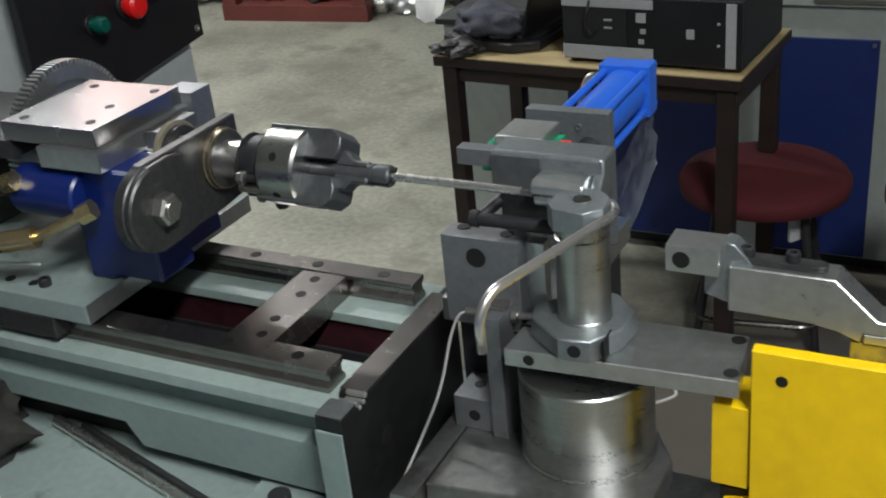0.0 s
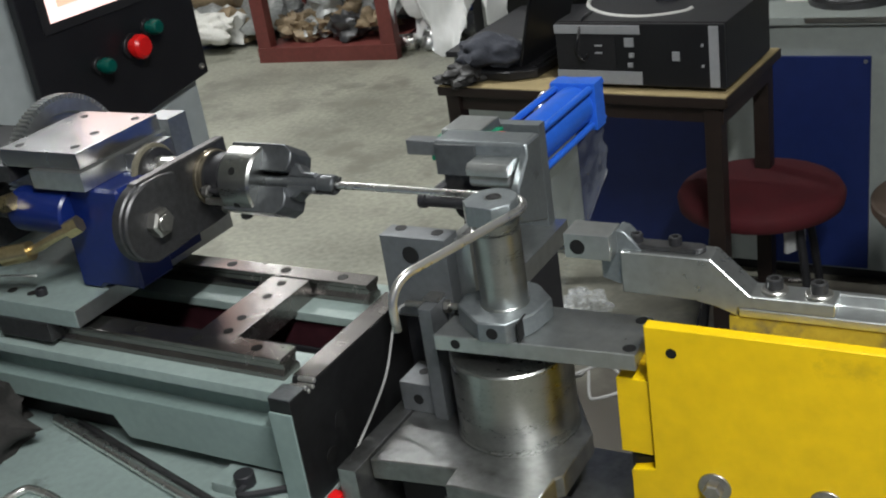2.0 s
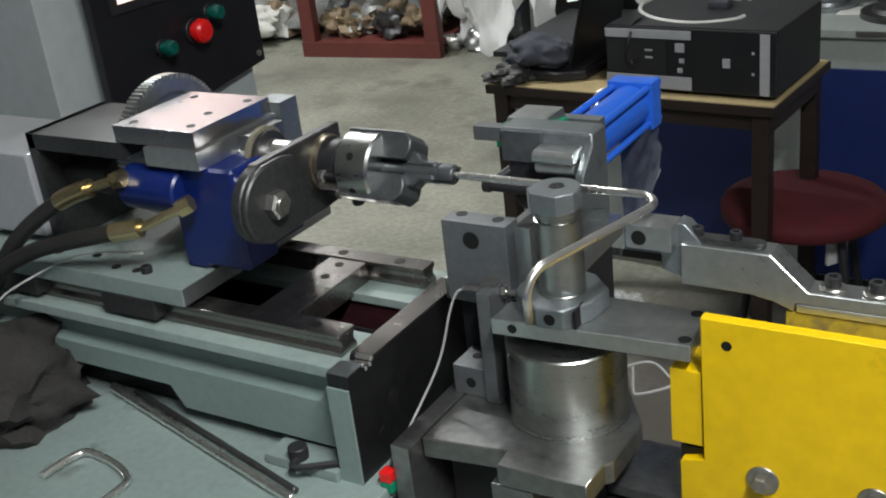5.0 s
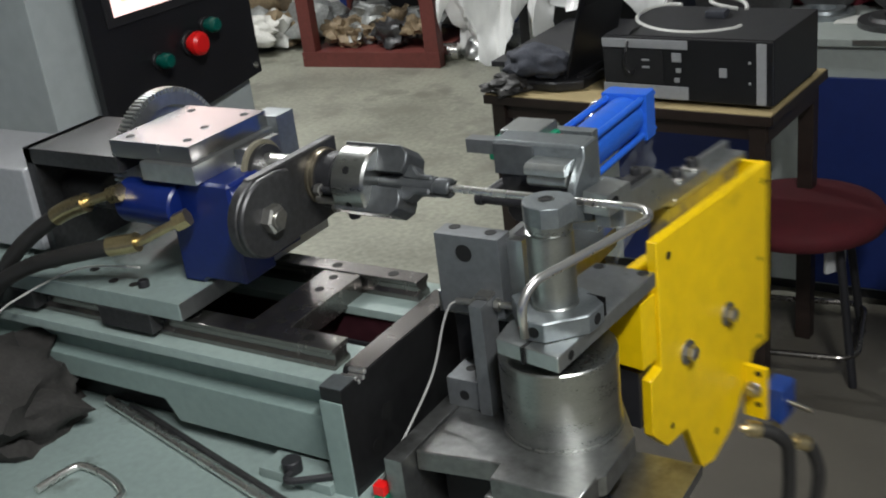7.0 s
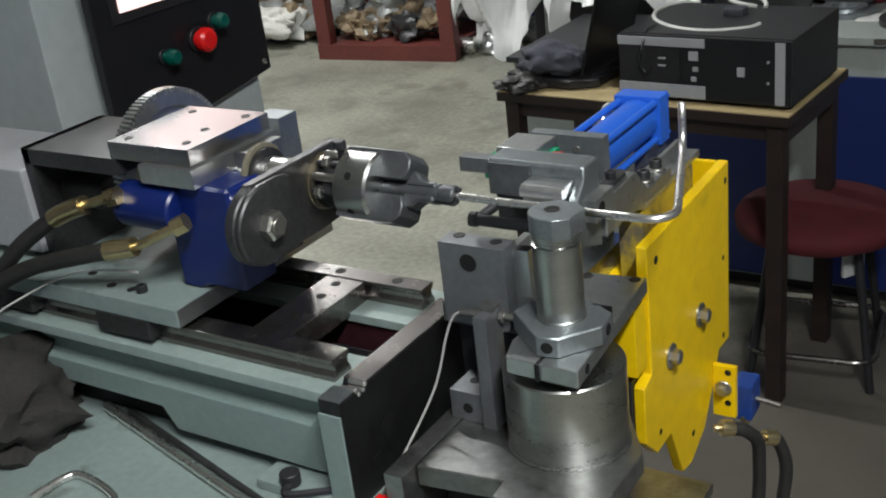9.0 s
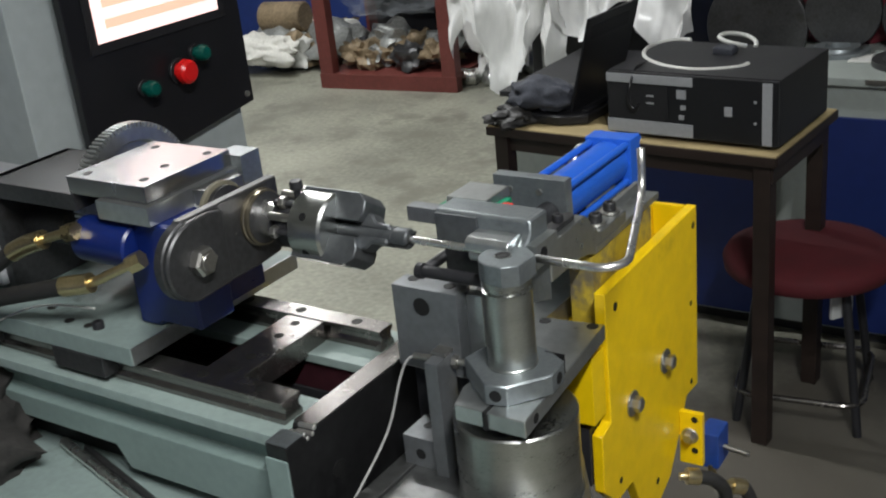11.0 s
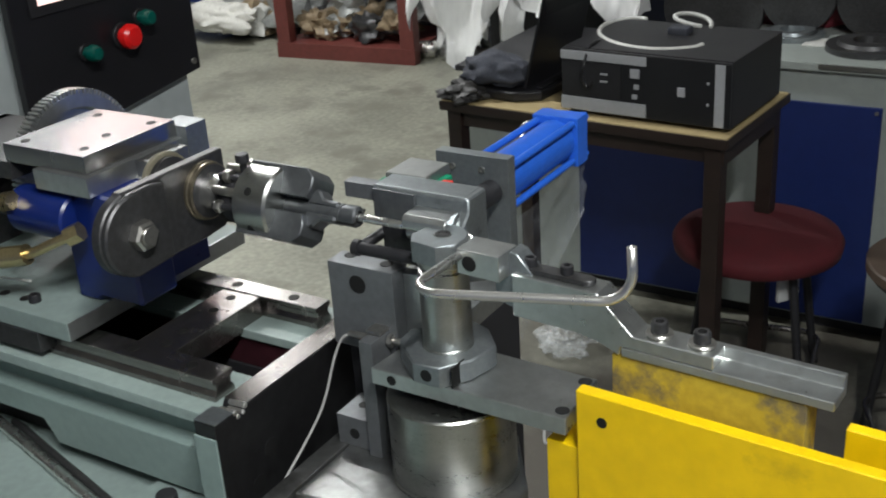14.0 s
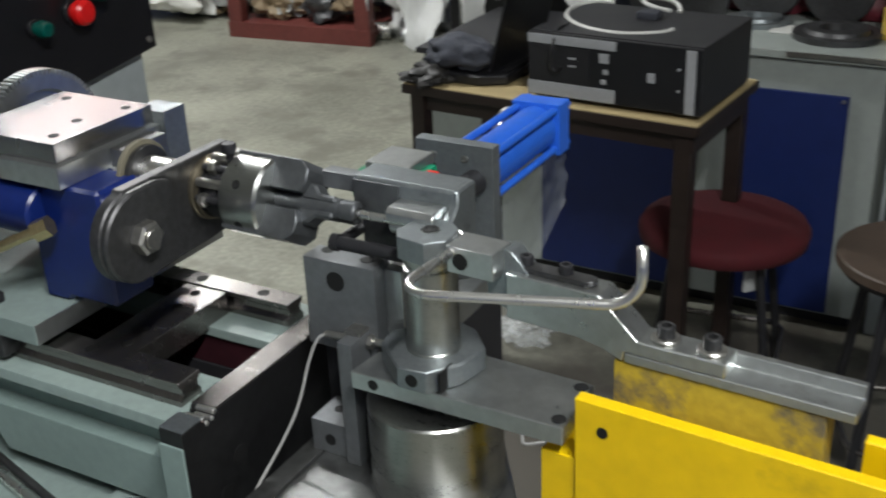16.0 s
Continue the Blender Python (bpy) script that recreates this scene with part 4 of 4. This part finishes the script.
pc = thing("desktop_computer", "black desktop computer case lying on its side on the table", "computer", (-0.806, 2.897, 0.76))
pc.rotation_euler = (0, 0, radians(-4))
part("case", box(-0.24, 0.24, -0.185, 0.16, 0.008, 0.182, 0.003), BLACKM, pc)
for x in (-0.2, 0.2):
    for y in (-0.15, 0.13):
        part("foot", rod((x, y, 0), (x, y, 0.009), 0.014, 16), BLACK, pc)
part("front_bezel", box(-0.24, 0.24, -0.2, -0.185, 0.01, 0.18, 0.004), BLACK, pc, "black front bezel")
part("trim", box(-0.24, 0.012, -0.2035, -0.2, 0.152, 0.176, 0.001), SILVERP, pc, "silver trim strip")
part("trim", box(-0.24, 0.012, -0.2035, -0.2, 0.014, 0.05, 0.001), SILVERP, pc, "silver trim strip")
part("trim", box(0.2, 0.226, -0.204, -0.2, 0.014, 0.176, 0.002), SILVERP, pc, "silver corner strip")
part("drive_door", box(-0.235, -0.06, -0.2025, -0.2, 0.054, 0.148, 0.001), BLACKM, pc)
for x, z, w, h in ((-0.11, 0.12, 0.022, 0.005), (-0.11, 0.1, 0.022, 0.005), (-0.02, 0.13, 0.026, 0.024), (-0.015, 0.095, 0.014, 0.012), (-0.02, 0.068, 0.014, 0.012), (0.11, 0.095, 0.02, 0.024), (0.182, 0.125, 0.006, 0.006), (0.182, 0.07, 0.006, 0.006)):
    part("port_mark", box(x - w / 2, x + w / 2, -0.2045, -0.2, z - h / 2, z + h / 2, 0.0005), SILVERP, pc)
loose("white_cable", pipe(smooth_path([(-0.96, 3.08, 0.942), (-1.0, 3.08, 0.942), (-1.05, 3.0, 0.941), (-1.02, 2.88, 0.941), (-0.93, 2.79, 0.941), (-0.82, 2.76, 0.941), (-0.73, 2.8, 0.941), (-0.71, 2.84, 0.942)]), 0.0065, 10), WHITEC, "white coiled cable lying on the computer", "cable", 50)
loose("white_cable", pipe([Vector((-0.8 + 0.05 * math.cos(a / 10), 3.02 + 0.05 * math.sin(a / 10), 0.943 + 0.03 * abs(math.sin(a / 20)))) for a in range(0, 56)], 0.006, 10), WHITEC, "white cable loop lying on the computer", "cable", 50)
loose("plug", box(-0.84, -0.78, 2.92, 2.97, 0.936, 0.962, 0.008), CLOTH, "dark grey plug with its cord", "plug")
loose("black_cord", pipe(smooth_path([(-0.99, 2.83, 0.94), (-0.985, 2.74, 0.945), (-0.98, 2.69, 0.91), (-0.985, 2.687, 0.87), (-0.97, 2.687, 0.845), (-0.955, 2.687, 0.86)]), 0.004, 8), BLACK, "thin black cord hanging over the computer's front", "cord", 50)

lap = thing("laptop", "open black laptop standing on the table", "laptop", (-1.217, 2.944, 0.76))
lap.rotation_euler = (0, 0, radians(-94))
part("base", prism([(-0.15, -0.16), (0.185, -0.16), (0.195, -0.15), (0.195, 0.0), (0.15, 0.07), (-0.15, 0.07)], 0, 0.028, "z", 0.004), BLACK, lap)
part("battery_grille", box(-0.12, 0.13, 0.035, 0.058, 0.0275, 0.034, 0.002), BLACKM, lap, "ribbed grey strip behind the hinge")
kb = bmesh.new()
for i in range(12):
    for j in range(5):
        box(-0.125 + i * 0.021, -0.108 + i * 0.021, -0.12 + j * 0.021, -0.103 + j * 0.021, 0.0275, 0.03, 0, None, kb)
part("keyboard", kb, BLACKM, lap)
tilt = pose(0, 0.008, 0.026, -15)
lid = part("lid", box(-0.15, 0.145, -0.005, 0.005, 0, 0.285, 0.004, tilt), BLACK, lap)
part("screen", box(-0.125, 0.125, -0.0065, -0.005, 0.02, 0.2, 0.0005, tilt), BLACKM, lid, "dark switched-off screen")
part("lid_inset", box(-0.1, 0.12, 0.005, 0.0065, 0.22, 0.26, 0.001, tilt), BLACKM, lid)
loose("dark_cloth", lump((-1.325, 2.82, 0.825), (0.1, 0.075, 0.052), 1.2, 0.3, 4), CLOTH, "crumpled dark grey cloth bag on the table", "cloth", 60)
loose("cable_coil", lump((-1.385, 2.74, 0.778), (0.06, 0.05, 0.03), 5.2, 0.5, 4), RUBBER, "bundle of black cables at the table edge", "cable", 60)

loose("plastic_bag", lump((-1.15, 2.9, -0.06), (0.075, 0.07, 0.055), 11.3, 0.7, 4), BAGP, "small crumpled clear plastic bag on the floor", "bag", 20)


# ---- stools ----
def stool(x, y, h, r, cushion, label, spin):
    s = thing("stool", label, "stool", (x, y, -DATUM), "stools")
    s.rotation_euler = (0, 0, radians(spin))
    if cushion:
        part("seat", turned((0, 0, h - 0.075), (0, 0, 2), [(0, r * 0.9), (0.012, r), (0.04, r * 1.02), (0.06, r * 0.97), (0.072, r * 0.8), (0.076, r * 0.4), (0.077, 0)], 56), REDCLOTH, s, "round red upholstered cushion", 60)
        for k in range(4):
            part("hanging_cloth", box(r * 0.6, r * 0.66, -0.035, 0.035, h - 0.17, h - 0.07, 0.004, pose(0, 0, 0, 0, 0, 90 * k + 45)), WALLW, s, "torn pale strip of cover")
    else:
        part("seat", turned((0, 0, h - 0.03), (0, 0, 2), [(0, r * 0.97), (0.004, r), (0.026, r), (0.03, r * 0.98), (0.03, 0)], 56), STOOLW, s, "round brown wooden seat")
        part("seat_rim", turned((0, 0, h - 0.045), (0, 0, 2), [(0, r * 0.93), (0.015, r * 0.95)], 48), BLACKM, s)
    for k in range(4):
        a = radians(90 * k + 45)
        part("leg", rod((r * 1.02 * math.cos(a), r * 1.02 * math.sin(a), 0), (r * 0.68 * math.cos(a), r * 0.68 * math.sin(a), h - 0.05), 0.0125, 14), BLACKM, s)
    zr = h * 0.19
    rr = r * 1.02 - (r * 0.34) * zr / (h - 0.05)
    q, c = rr * 0.80, 0.06
    loop = [Vector((sx * (q - c) + c * math.cos(radians(a0 + d)), sy * (q - c) + c * math.sin(radians(a0 + d)), zr)) for sx, sy, a0 in ((1, 1, 0), (-1, 1, 90), (-1, -1, 180), (1, -1, 270)) for d in range(0, 91, 15)]
    part("foot_ring", pipe(loop + loop[:1], 0.009, 10), RINGST, s, "dark plated steel foot ring")


stool(-0.57, 2.95, 0.506, 0.232, True, "round stool with a red cushion and dark steel legs", 8)
stool(-0.02, 2.73, 0.585, 0.21, False, "round brown wooden stool with dark steel legs", 20)


# ---- grey cabinet with blue panels behind the table ----
gc = thing("steel_cabinet", "grey-green steel machine cabinet with blue front panels", "cabinet")
part("body", box(-0.84, -0.24, 3.34, 3.95, -0.05, 0.76, 0.004), GREYCAB, gc)
part("low_body", box(-1.75, -0.842, 3.34, 3.95, -0.05, 0.66, 0.004), GREYCAB, gc)
part("low_top", box(-1.77, -0.862, 3.32, 3.97, 0.66, 0.68, 0.003), BLACKM, gc, "black lower top")
part("top", box(-0.86, -0.22, 3.32, 3.97, 0.76, 0.785, 0.003), GREYCAB, gc)
part("top_edge", box(-0.52, -0.215, 3.312, 3.32, 0.77, 0.784, 0.001), ZINC, gc, "bright worn metal edge")
part("plinth", box(-1.72, -0.27, 3.38, 3.9, -0.1, -0.05), BLACKM, gc)
part("blue_panel", box(-0.668, -0.333, 3.328, 3.34, -0.04, 0.662, 0.003), PANELBLUE, gc, "dark blue painted sheet panel")
part("blue_panel", box(-1.3, -0.8, 3.328, 3.34, -0.04, 0.662, 0.003), PANELBLUE, gc, "dark blue painted sheet panel")
for x in (-0.348, -0.65, -0.82):
    screw(gc, (x, 3.328, 0.647), 0.006, 0.003, (0, -1, 0), ZINC)
part("side_frame", box(-0.215, -0.155, 3.36, 3.42, -0.1, 1.5, 0.003), COLP, gc, "pale grey upright post")
part("hinge", box(-0.2, -0.185, 3.35, 3.36, 0.28, 0.36, 0.002), BLACKM, gc)


def flange(x, y, r, h, m, label):
    loose("flange", turned((x, y, 0.785), (x, y, 2), [(0, r), (h * 0.6, r), (h * 0.6, r * 0.75), (h, r * 0.7), (h, r * 0.4), (h * 0.3, r * 0.38), (h * 0.3, 0)], 40), m, label, "flange")


flange(-0.42, 3.52, 0.13, 0.03, STEELD, "round dark steel flange on the grey cabinet")
flange(-0.68, 3.62, 0.1, 0.025, GREYST, "round grey steel flange on the grey cabinet")
loose("paper", box(-0.62, -0.54, 3.5, 3.6, 0.786, 0.79, 0.001, pose(0, 0, 0)), WHITEC, "folded white paper on the grey cabinet", "paper")
bt = thing("bottle", "small yellow bottle with a red cap on the grey cabinet", "bottle", (-0.27, 3.55, 0.785))
part("body", turned((0, 0, 0), (0, 0, 1), [(0, 0.028), (0.005, 0.03), (0.09, 0.03), (0.105, 0.012)], 24), LABELY, bt)
part("cap", rod((0, 0, 0.103), (0, 0, 0.125), 0.013, 18), REDP, bt)
loose("red_cloth", lump((-0.45, 3.83, 0.9), (0.4, 0.1, 0.22), 7.1, 0.35, 5), MAROON, "dark red cloth heaped behind the cabinet top", "cloth", 60)
for x, r, rest in ((-0.96, 0.17, 0.681), (-0.68, 0.12, 0.786), (-0.45, 0.11, 0.786)):
    z = rest + r
    loose("steel_disc", turned((x, 3.66, z), (x, 5, z), [(0, r * 0.25), (0, r * 0.96), (0.004, r), (0.026, r), (0.03, r * 0.96)], 48), STEELD, "round dark steel disc leaning behind the cabinet top", "disc")
loose("plastic_sheet", lump((-0.55, 3.66, 1.3), (0.55, 0.12, 0.12), 2.2, 0.5, 4), SHEET, "crumpled clear plastic sheet over the discs", "plastic sheet", 60)


# ---- far end: glazed cabinet with scrap, sheeting ----
ca = thing("display_cabinet", "red-brown wooden framed cabinet full of scrap parts", "cabinet", (-4.11, 6.1, -DATUM))
ca.rotation_euler = (0, 0, radians(5))
for x in (-0.475, 0.455):
    for y in (-0.32, 0.32):
        part("post", box(x - 0.05, x + 0.05, y - 0.04, y + 0.04, 0.0, 1.8, 0.004), REDWOOD, ca)
part("bottom_rail", box(-0.53, 0.51, -0.365, -0.3, 0.0, 0.1), REDWOOD, ca)
part("bottom", box(-0.5, 0.48, -0.3, 0.3, 0.06, 0.1), REDWOOD, ca)
part("back", box(-0.5, 0.48, 0.28, 0.3, 0.06, 1.8), BLACKM, ca)
part("top_rail", box(-0.53, 0.51, -0.365, 0.365, 1.7, 1.8), REDWOOD, ca)
part("shelf", box(-0.4, 0.38, -0.28, 0.28, 0.78, 0.8), REDWOOD, ca)
rnd = random.Random(4)
for i in range(26):
    x, y = -0.36 + 0.7 * rnd.random(), -0.22 + 0.25 * rnd.random()
    s = 0.05 + 0.05 * rnd.random()
    ob = loose("scrap_part", lump((0, 0, 0), (s * 1.3, s, s), i * 1.7, 0.7, 3), rnd.choice((SCRAP, SCRAP, SCRAPG, STEELD)), rnd.choice(("rusty cast scrap part in the cabinet",)), "scrap", 60)
    place(ob, -4.11 + x, 6.1 + y + x * 0.087, s * 0.55 + 0.16 * rnd.random() * (1 - abs(x)))
loose("plastic_bag", lump((-4.2, 6.05, 0.45), (0.3, 0.15, 0.17), 8.4, 0.6, 4), FILM, "crumpled clear plastic bag in the cabinet", "bag", 60)
for i in range(14):
    x, y = -5.2 + 0.75 * rnd.random(), 5.75 + 0.6 * rnd.random()
    s = 0.07 + 0.08 * rnd.random()
    ob = loose("scrap_lump", lump((0, 0, 0), (s * 1.5, s, s), i * 2.3 + 50, 0.7, 3), rnd.choice((SCRAPG, SCRAPG, SCRAP, WHITEC)), "grey scrap metal lying on the floor", "scrap", 60)
    place(ob, x - 0.3, y + 0.35, s * 0.5 + 0.14 * rnd.random() - DATUM)
for i in range(9):
    x, y = -3.3 + 0.5 * rnd.random(), 5.6 + 0.5 * rnd.random()
    s = 0.05 + 0.06 * rnd.random()
    ob = loose("metal_part", lump((0, 0, 0), (s * 1.3, s, s), i * 1.9 + 90, 0.5, 3), rnd.choice((SCRAPG, STEEL, STEELD)), "grey metal part on the floor beside the cabinet", "scrap", 60)
    place(ob, x - 0.2, y + 0.35, s * 0.5 - DATUM)

loose("white_cloth", lump((-5.35, 5.95, 0.06), (0.3, 0.16, 0.12), 21.0, 0.4, 4), WHITECL, "dirty white cloth lying on the floor", "cloth", 80)
loose("wooden_roll", rod((-5.45, 6.15, 0.27), (-5.1, 6.2, 0.27), 0.11, 28, 0.01), SCRAP, "tan round roll lying on the scrap", "roll")
loose("metal_cylinder", rod((-3.72, 5.95, -0.045), (-3.55, 6.0, -0.045), 0.055, 28, 0.006), CHROME, "bright metal cylinder lying beside the cabinet", "cylinder")
loose("plastic_bag", lump((-3.45, 6.15, 0.18), (0.2, 0.16, 0.34), 31.0, 0.5, 4), SHEET, "grey crumpled plastic bag beside the cabinet", "bag", 40)


gd = thing("glazed_door", "pale grey metal door with large bluish panes", "door", (0.25, 5.76, -DATUM))
part("bottom_rail", box(-0.7, 0.75, -0.03, 0.03, 0.015, 0.14, 0.004), COLP, gd)
part("top_rail", box(-0.7, 0.75, -0.03, 0.03, 1.95, 2.05, 0.004), COLP, gd)
for x in (-0.67, -0.46, 0.05, 0.72):
    part("stile", box(x - 0.035, x + 0.035, -0.028, 0.028, 0.14, 1.95, 0.004), COLP, gd)
for x0, x1 in ((-0.635, -0.495), (-0.425, 0.015), (0.085, 0.685)):
    part("pane", box(x0, x1, -0.004, 0.004, 0.14, 1.95, 0), PANEG, gd, "dull blue-grey pane")
part("threshold", box(-0.72, 0.77, -0.035, 0.035, 0.0, 0.015, 0.002), BLACKM, gd)


def drape(x0, x1, y, z0, z1, seed, material, label, sway=0.09):
    bm = bmesh.new()
    nx, nz = 26, 20
    g = []
    for j in range(nz + 1):
        row = []
        for i in range(nx + 1):
            u, v = i / nx, j / nz
            x = x0 + (x1 - x0) * u + 0.05 * noise.noise(Vector((u * 3, v * 3, seed + 4)))
            low = z0 + 0.3 * (z1 - z0) * noise.noise(Vector((u * 3.2, seed, 0)))
            row.append(bm.verts.new((x, y + sway * noise.noise(Vector((u * 7, v * 2.5, seed))) + 0.5 * sway * noise.noise(Vector((u * 16, v * 9, seed))), low + (z1 - low) * v)))
        g.append(row)
    for j in range(nz):
        for i in range(nx):
            bm.faces.new((g[j][i], g[j][i + 1], g[j + 1][i + 1], g[j + 1][i]))
    return loose("plastic_sheet", bm, material, label, "plastic sheet", 80)


drape(-2.4, -1.85, 4.0, 0.6, 1.7, 1.0, SHEET, "milky white plastic sheet hanging over a machine", 0.16)
drape(-1.85, -1.3, 3.98, 0.75, 1.7, 2.0, SHEET, "crumpled milky plastic sheet over stored goods", 0.16)
mc = thing("covered_machine", "dark machine standing under plastic sheets", "machine", (-1.9, 4.5, 0))
part("body", box(-0.2, 0.38, -0.35, 0.4, -0.1, 1.5, 0.02), BLACKM, mc)
part("pipe", rod((-0.1, -0.37, 0.25), (-0.1, -0.37, 1.2), 0.03, 16), SCRAPG, mc)


# ---- movement ----
def arm_angle(t):
    keys = [(0, 0), (5.9, 0), (6.2, 12), (6.5, 33), (6.7, 51), (6.8, 61), (6.9, 71), (7.0, 81), (7.1, 88.5), (7.2, 91), (11.1, 91), (11.2, 90), (11.3, 85), (11.4, 79.5), (11.5, 72), (11.6, 65.5), (11.7, 58.5), (11.8, 51.5), (11.9, 44.5), (12.0, 37), (12.1, 29), (12.2, 20.5), (12.3, 12), (12.4, 4.5), (12.5, -0.5), (12.6, -4), (16, -4)]
    for (a, p), (b, q) in zip(keys, keys[1:]):
        if t <= b:
            return p + (q - p) * (t - a) / (b - a)
    return keys[-1][1]


def feed(t):
    keys = [(0, -0.567), (2.5, -0.564), (3, -0.549), (3.5, -0.535), (4, -0.521), (4.5, -0.506), (5.3, -0.481), (6.8, -0.481), (13.5, -0.478), (14, -0.464), (14.5, -0.448), (15, -0.441), (16, -0.439)]
    for (a, p), (b, q) in zip(keys, keys[1:]):
        if t <= b:
            return p + (q - p) * (t - a) / (b - a)
    return keys[-1][1]


FLIP = [(0, 2), (7.7, 2), (7.8, -25), (7.9, -72), (8.0, -107), (8.1, -150), (8.2, -174), (8.35, -178), (16, -178)]
TIMES = [0, 2.5, 3, 3.5, 4, 4.5, 5.3, 6.8, 13.5, 14, 14.5, 15, 16]


def metres(rows, datum=0.0):
    out = []
    for t, m in rows:
        m = m.copy()
        m.translation = (UNIT * m.translation.x, UNIT * m.translation.y, UNIT * (m.translation.z + datum))
        out.append((t, m))
    return out


def motions():
    walk(car, metres([(t, pose(feed(t), 0, 0)) for t in TIMES], DATUM))
    walk(chuck, metres([(t, pose(0, TY, TZ, a)) for t, a in FLIP]))
    walk(lnk, metres([(0, pose(-0.035, 0, 0)), (1.0, pose(-0.035, 0, 0)), (1.3, pose(0, 0, 0)), (10.5, pose(0, 0, 0)), (10.95, pose(-0.035, 0, 0)), (15.55, pose(-0.035, 0, 0)), (15.85, pose(0, 0, 0)), (16, pose(0, 0, 0))]))
    walk(jaw, metres([(0, pose(0.012, -0.066, 0)), (1.7, pose(0.012, -0.066, 0)), (2.1, pose(0, 0, 0)), (8.4, pose(0, 0, 0)), (9.4, pose(0.012, -0.066, 0)), (16, pose(0.012, -0.066, 0))], DATUM))
    turn = [0, 5.9, 6.2, 6.5, 6.7, 6.8, 6.9, 7.0, 7.1, 7.2, 11.1, 11.2, 11.3, 11.4, 11.5, 11.6, 11.7, 11.8, 11.9, 12.0, 12.1, 12.2, 12.3, 12.4, 12.5, 12.6, 16]
    walk(arm, metres([(t, pose(AX, AY, 0, 0, 0, arm_angle(t))) for t in turn], DATUM))
    walk(clamp, metres([(0, pose(0.057, 0, -0.0255)), (8.5, pose(0.057, 0, -0.0255)), (9.5, pose(0, 0, 0)), (16, pose(0, 0, 0))]))
    walk(tube, metres([(t, pose(min(BX, BX - FEED + feed(t) + 0.561) if t < 6 else BX, TY, TZ)) for t in TIMES], DATUM))
    bend = [11.1, 11.2, 11.3, 11.4, 11.5, 11.6, 11.7, 11.8, 11.9, 12.0, 12.1, 12.2, 12.3, 12.4, 12.5, 12.6]
    rows = [(t, pose(0, 0, 0, a)) for t, a in FLIP[:-1]]
    for t in bend + [16]:
        m = pose(0, -RB, 0) @ pose(0, 0, 0, 0, 0, (arm_angle(t) - 91) * BEND / 95) @ pose(0, RB, 0)
        rows.append((t, m @ pose(0, 0, 0, -178)))
    walk(hook, metres(rows))
    for i, s in enumerate(segs):
        behind = BEND * (i + 1) / NSEG
        rows = [(0, pose(-RB * radians(behind), 0, 0))]
        for t in bend + [16]:
            on = (91 - arm_angle(t)) * BEND / 95 - behind
            if on <= 0:
                rows.append((t, pose(RB * radians(on), 0, 0)))
            else:
                rows.append((t, pose(0, -RB, 0) @ pose(0, 0, 0, 0, 0, -on) @ pose(0, RB, 0)))
        walk(s, metres(rows))


motions()
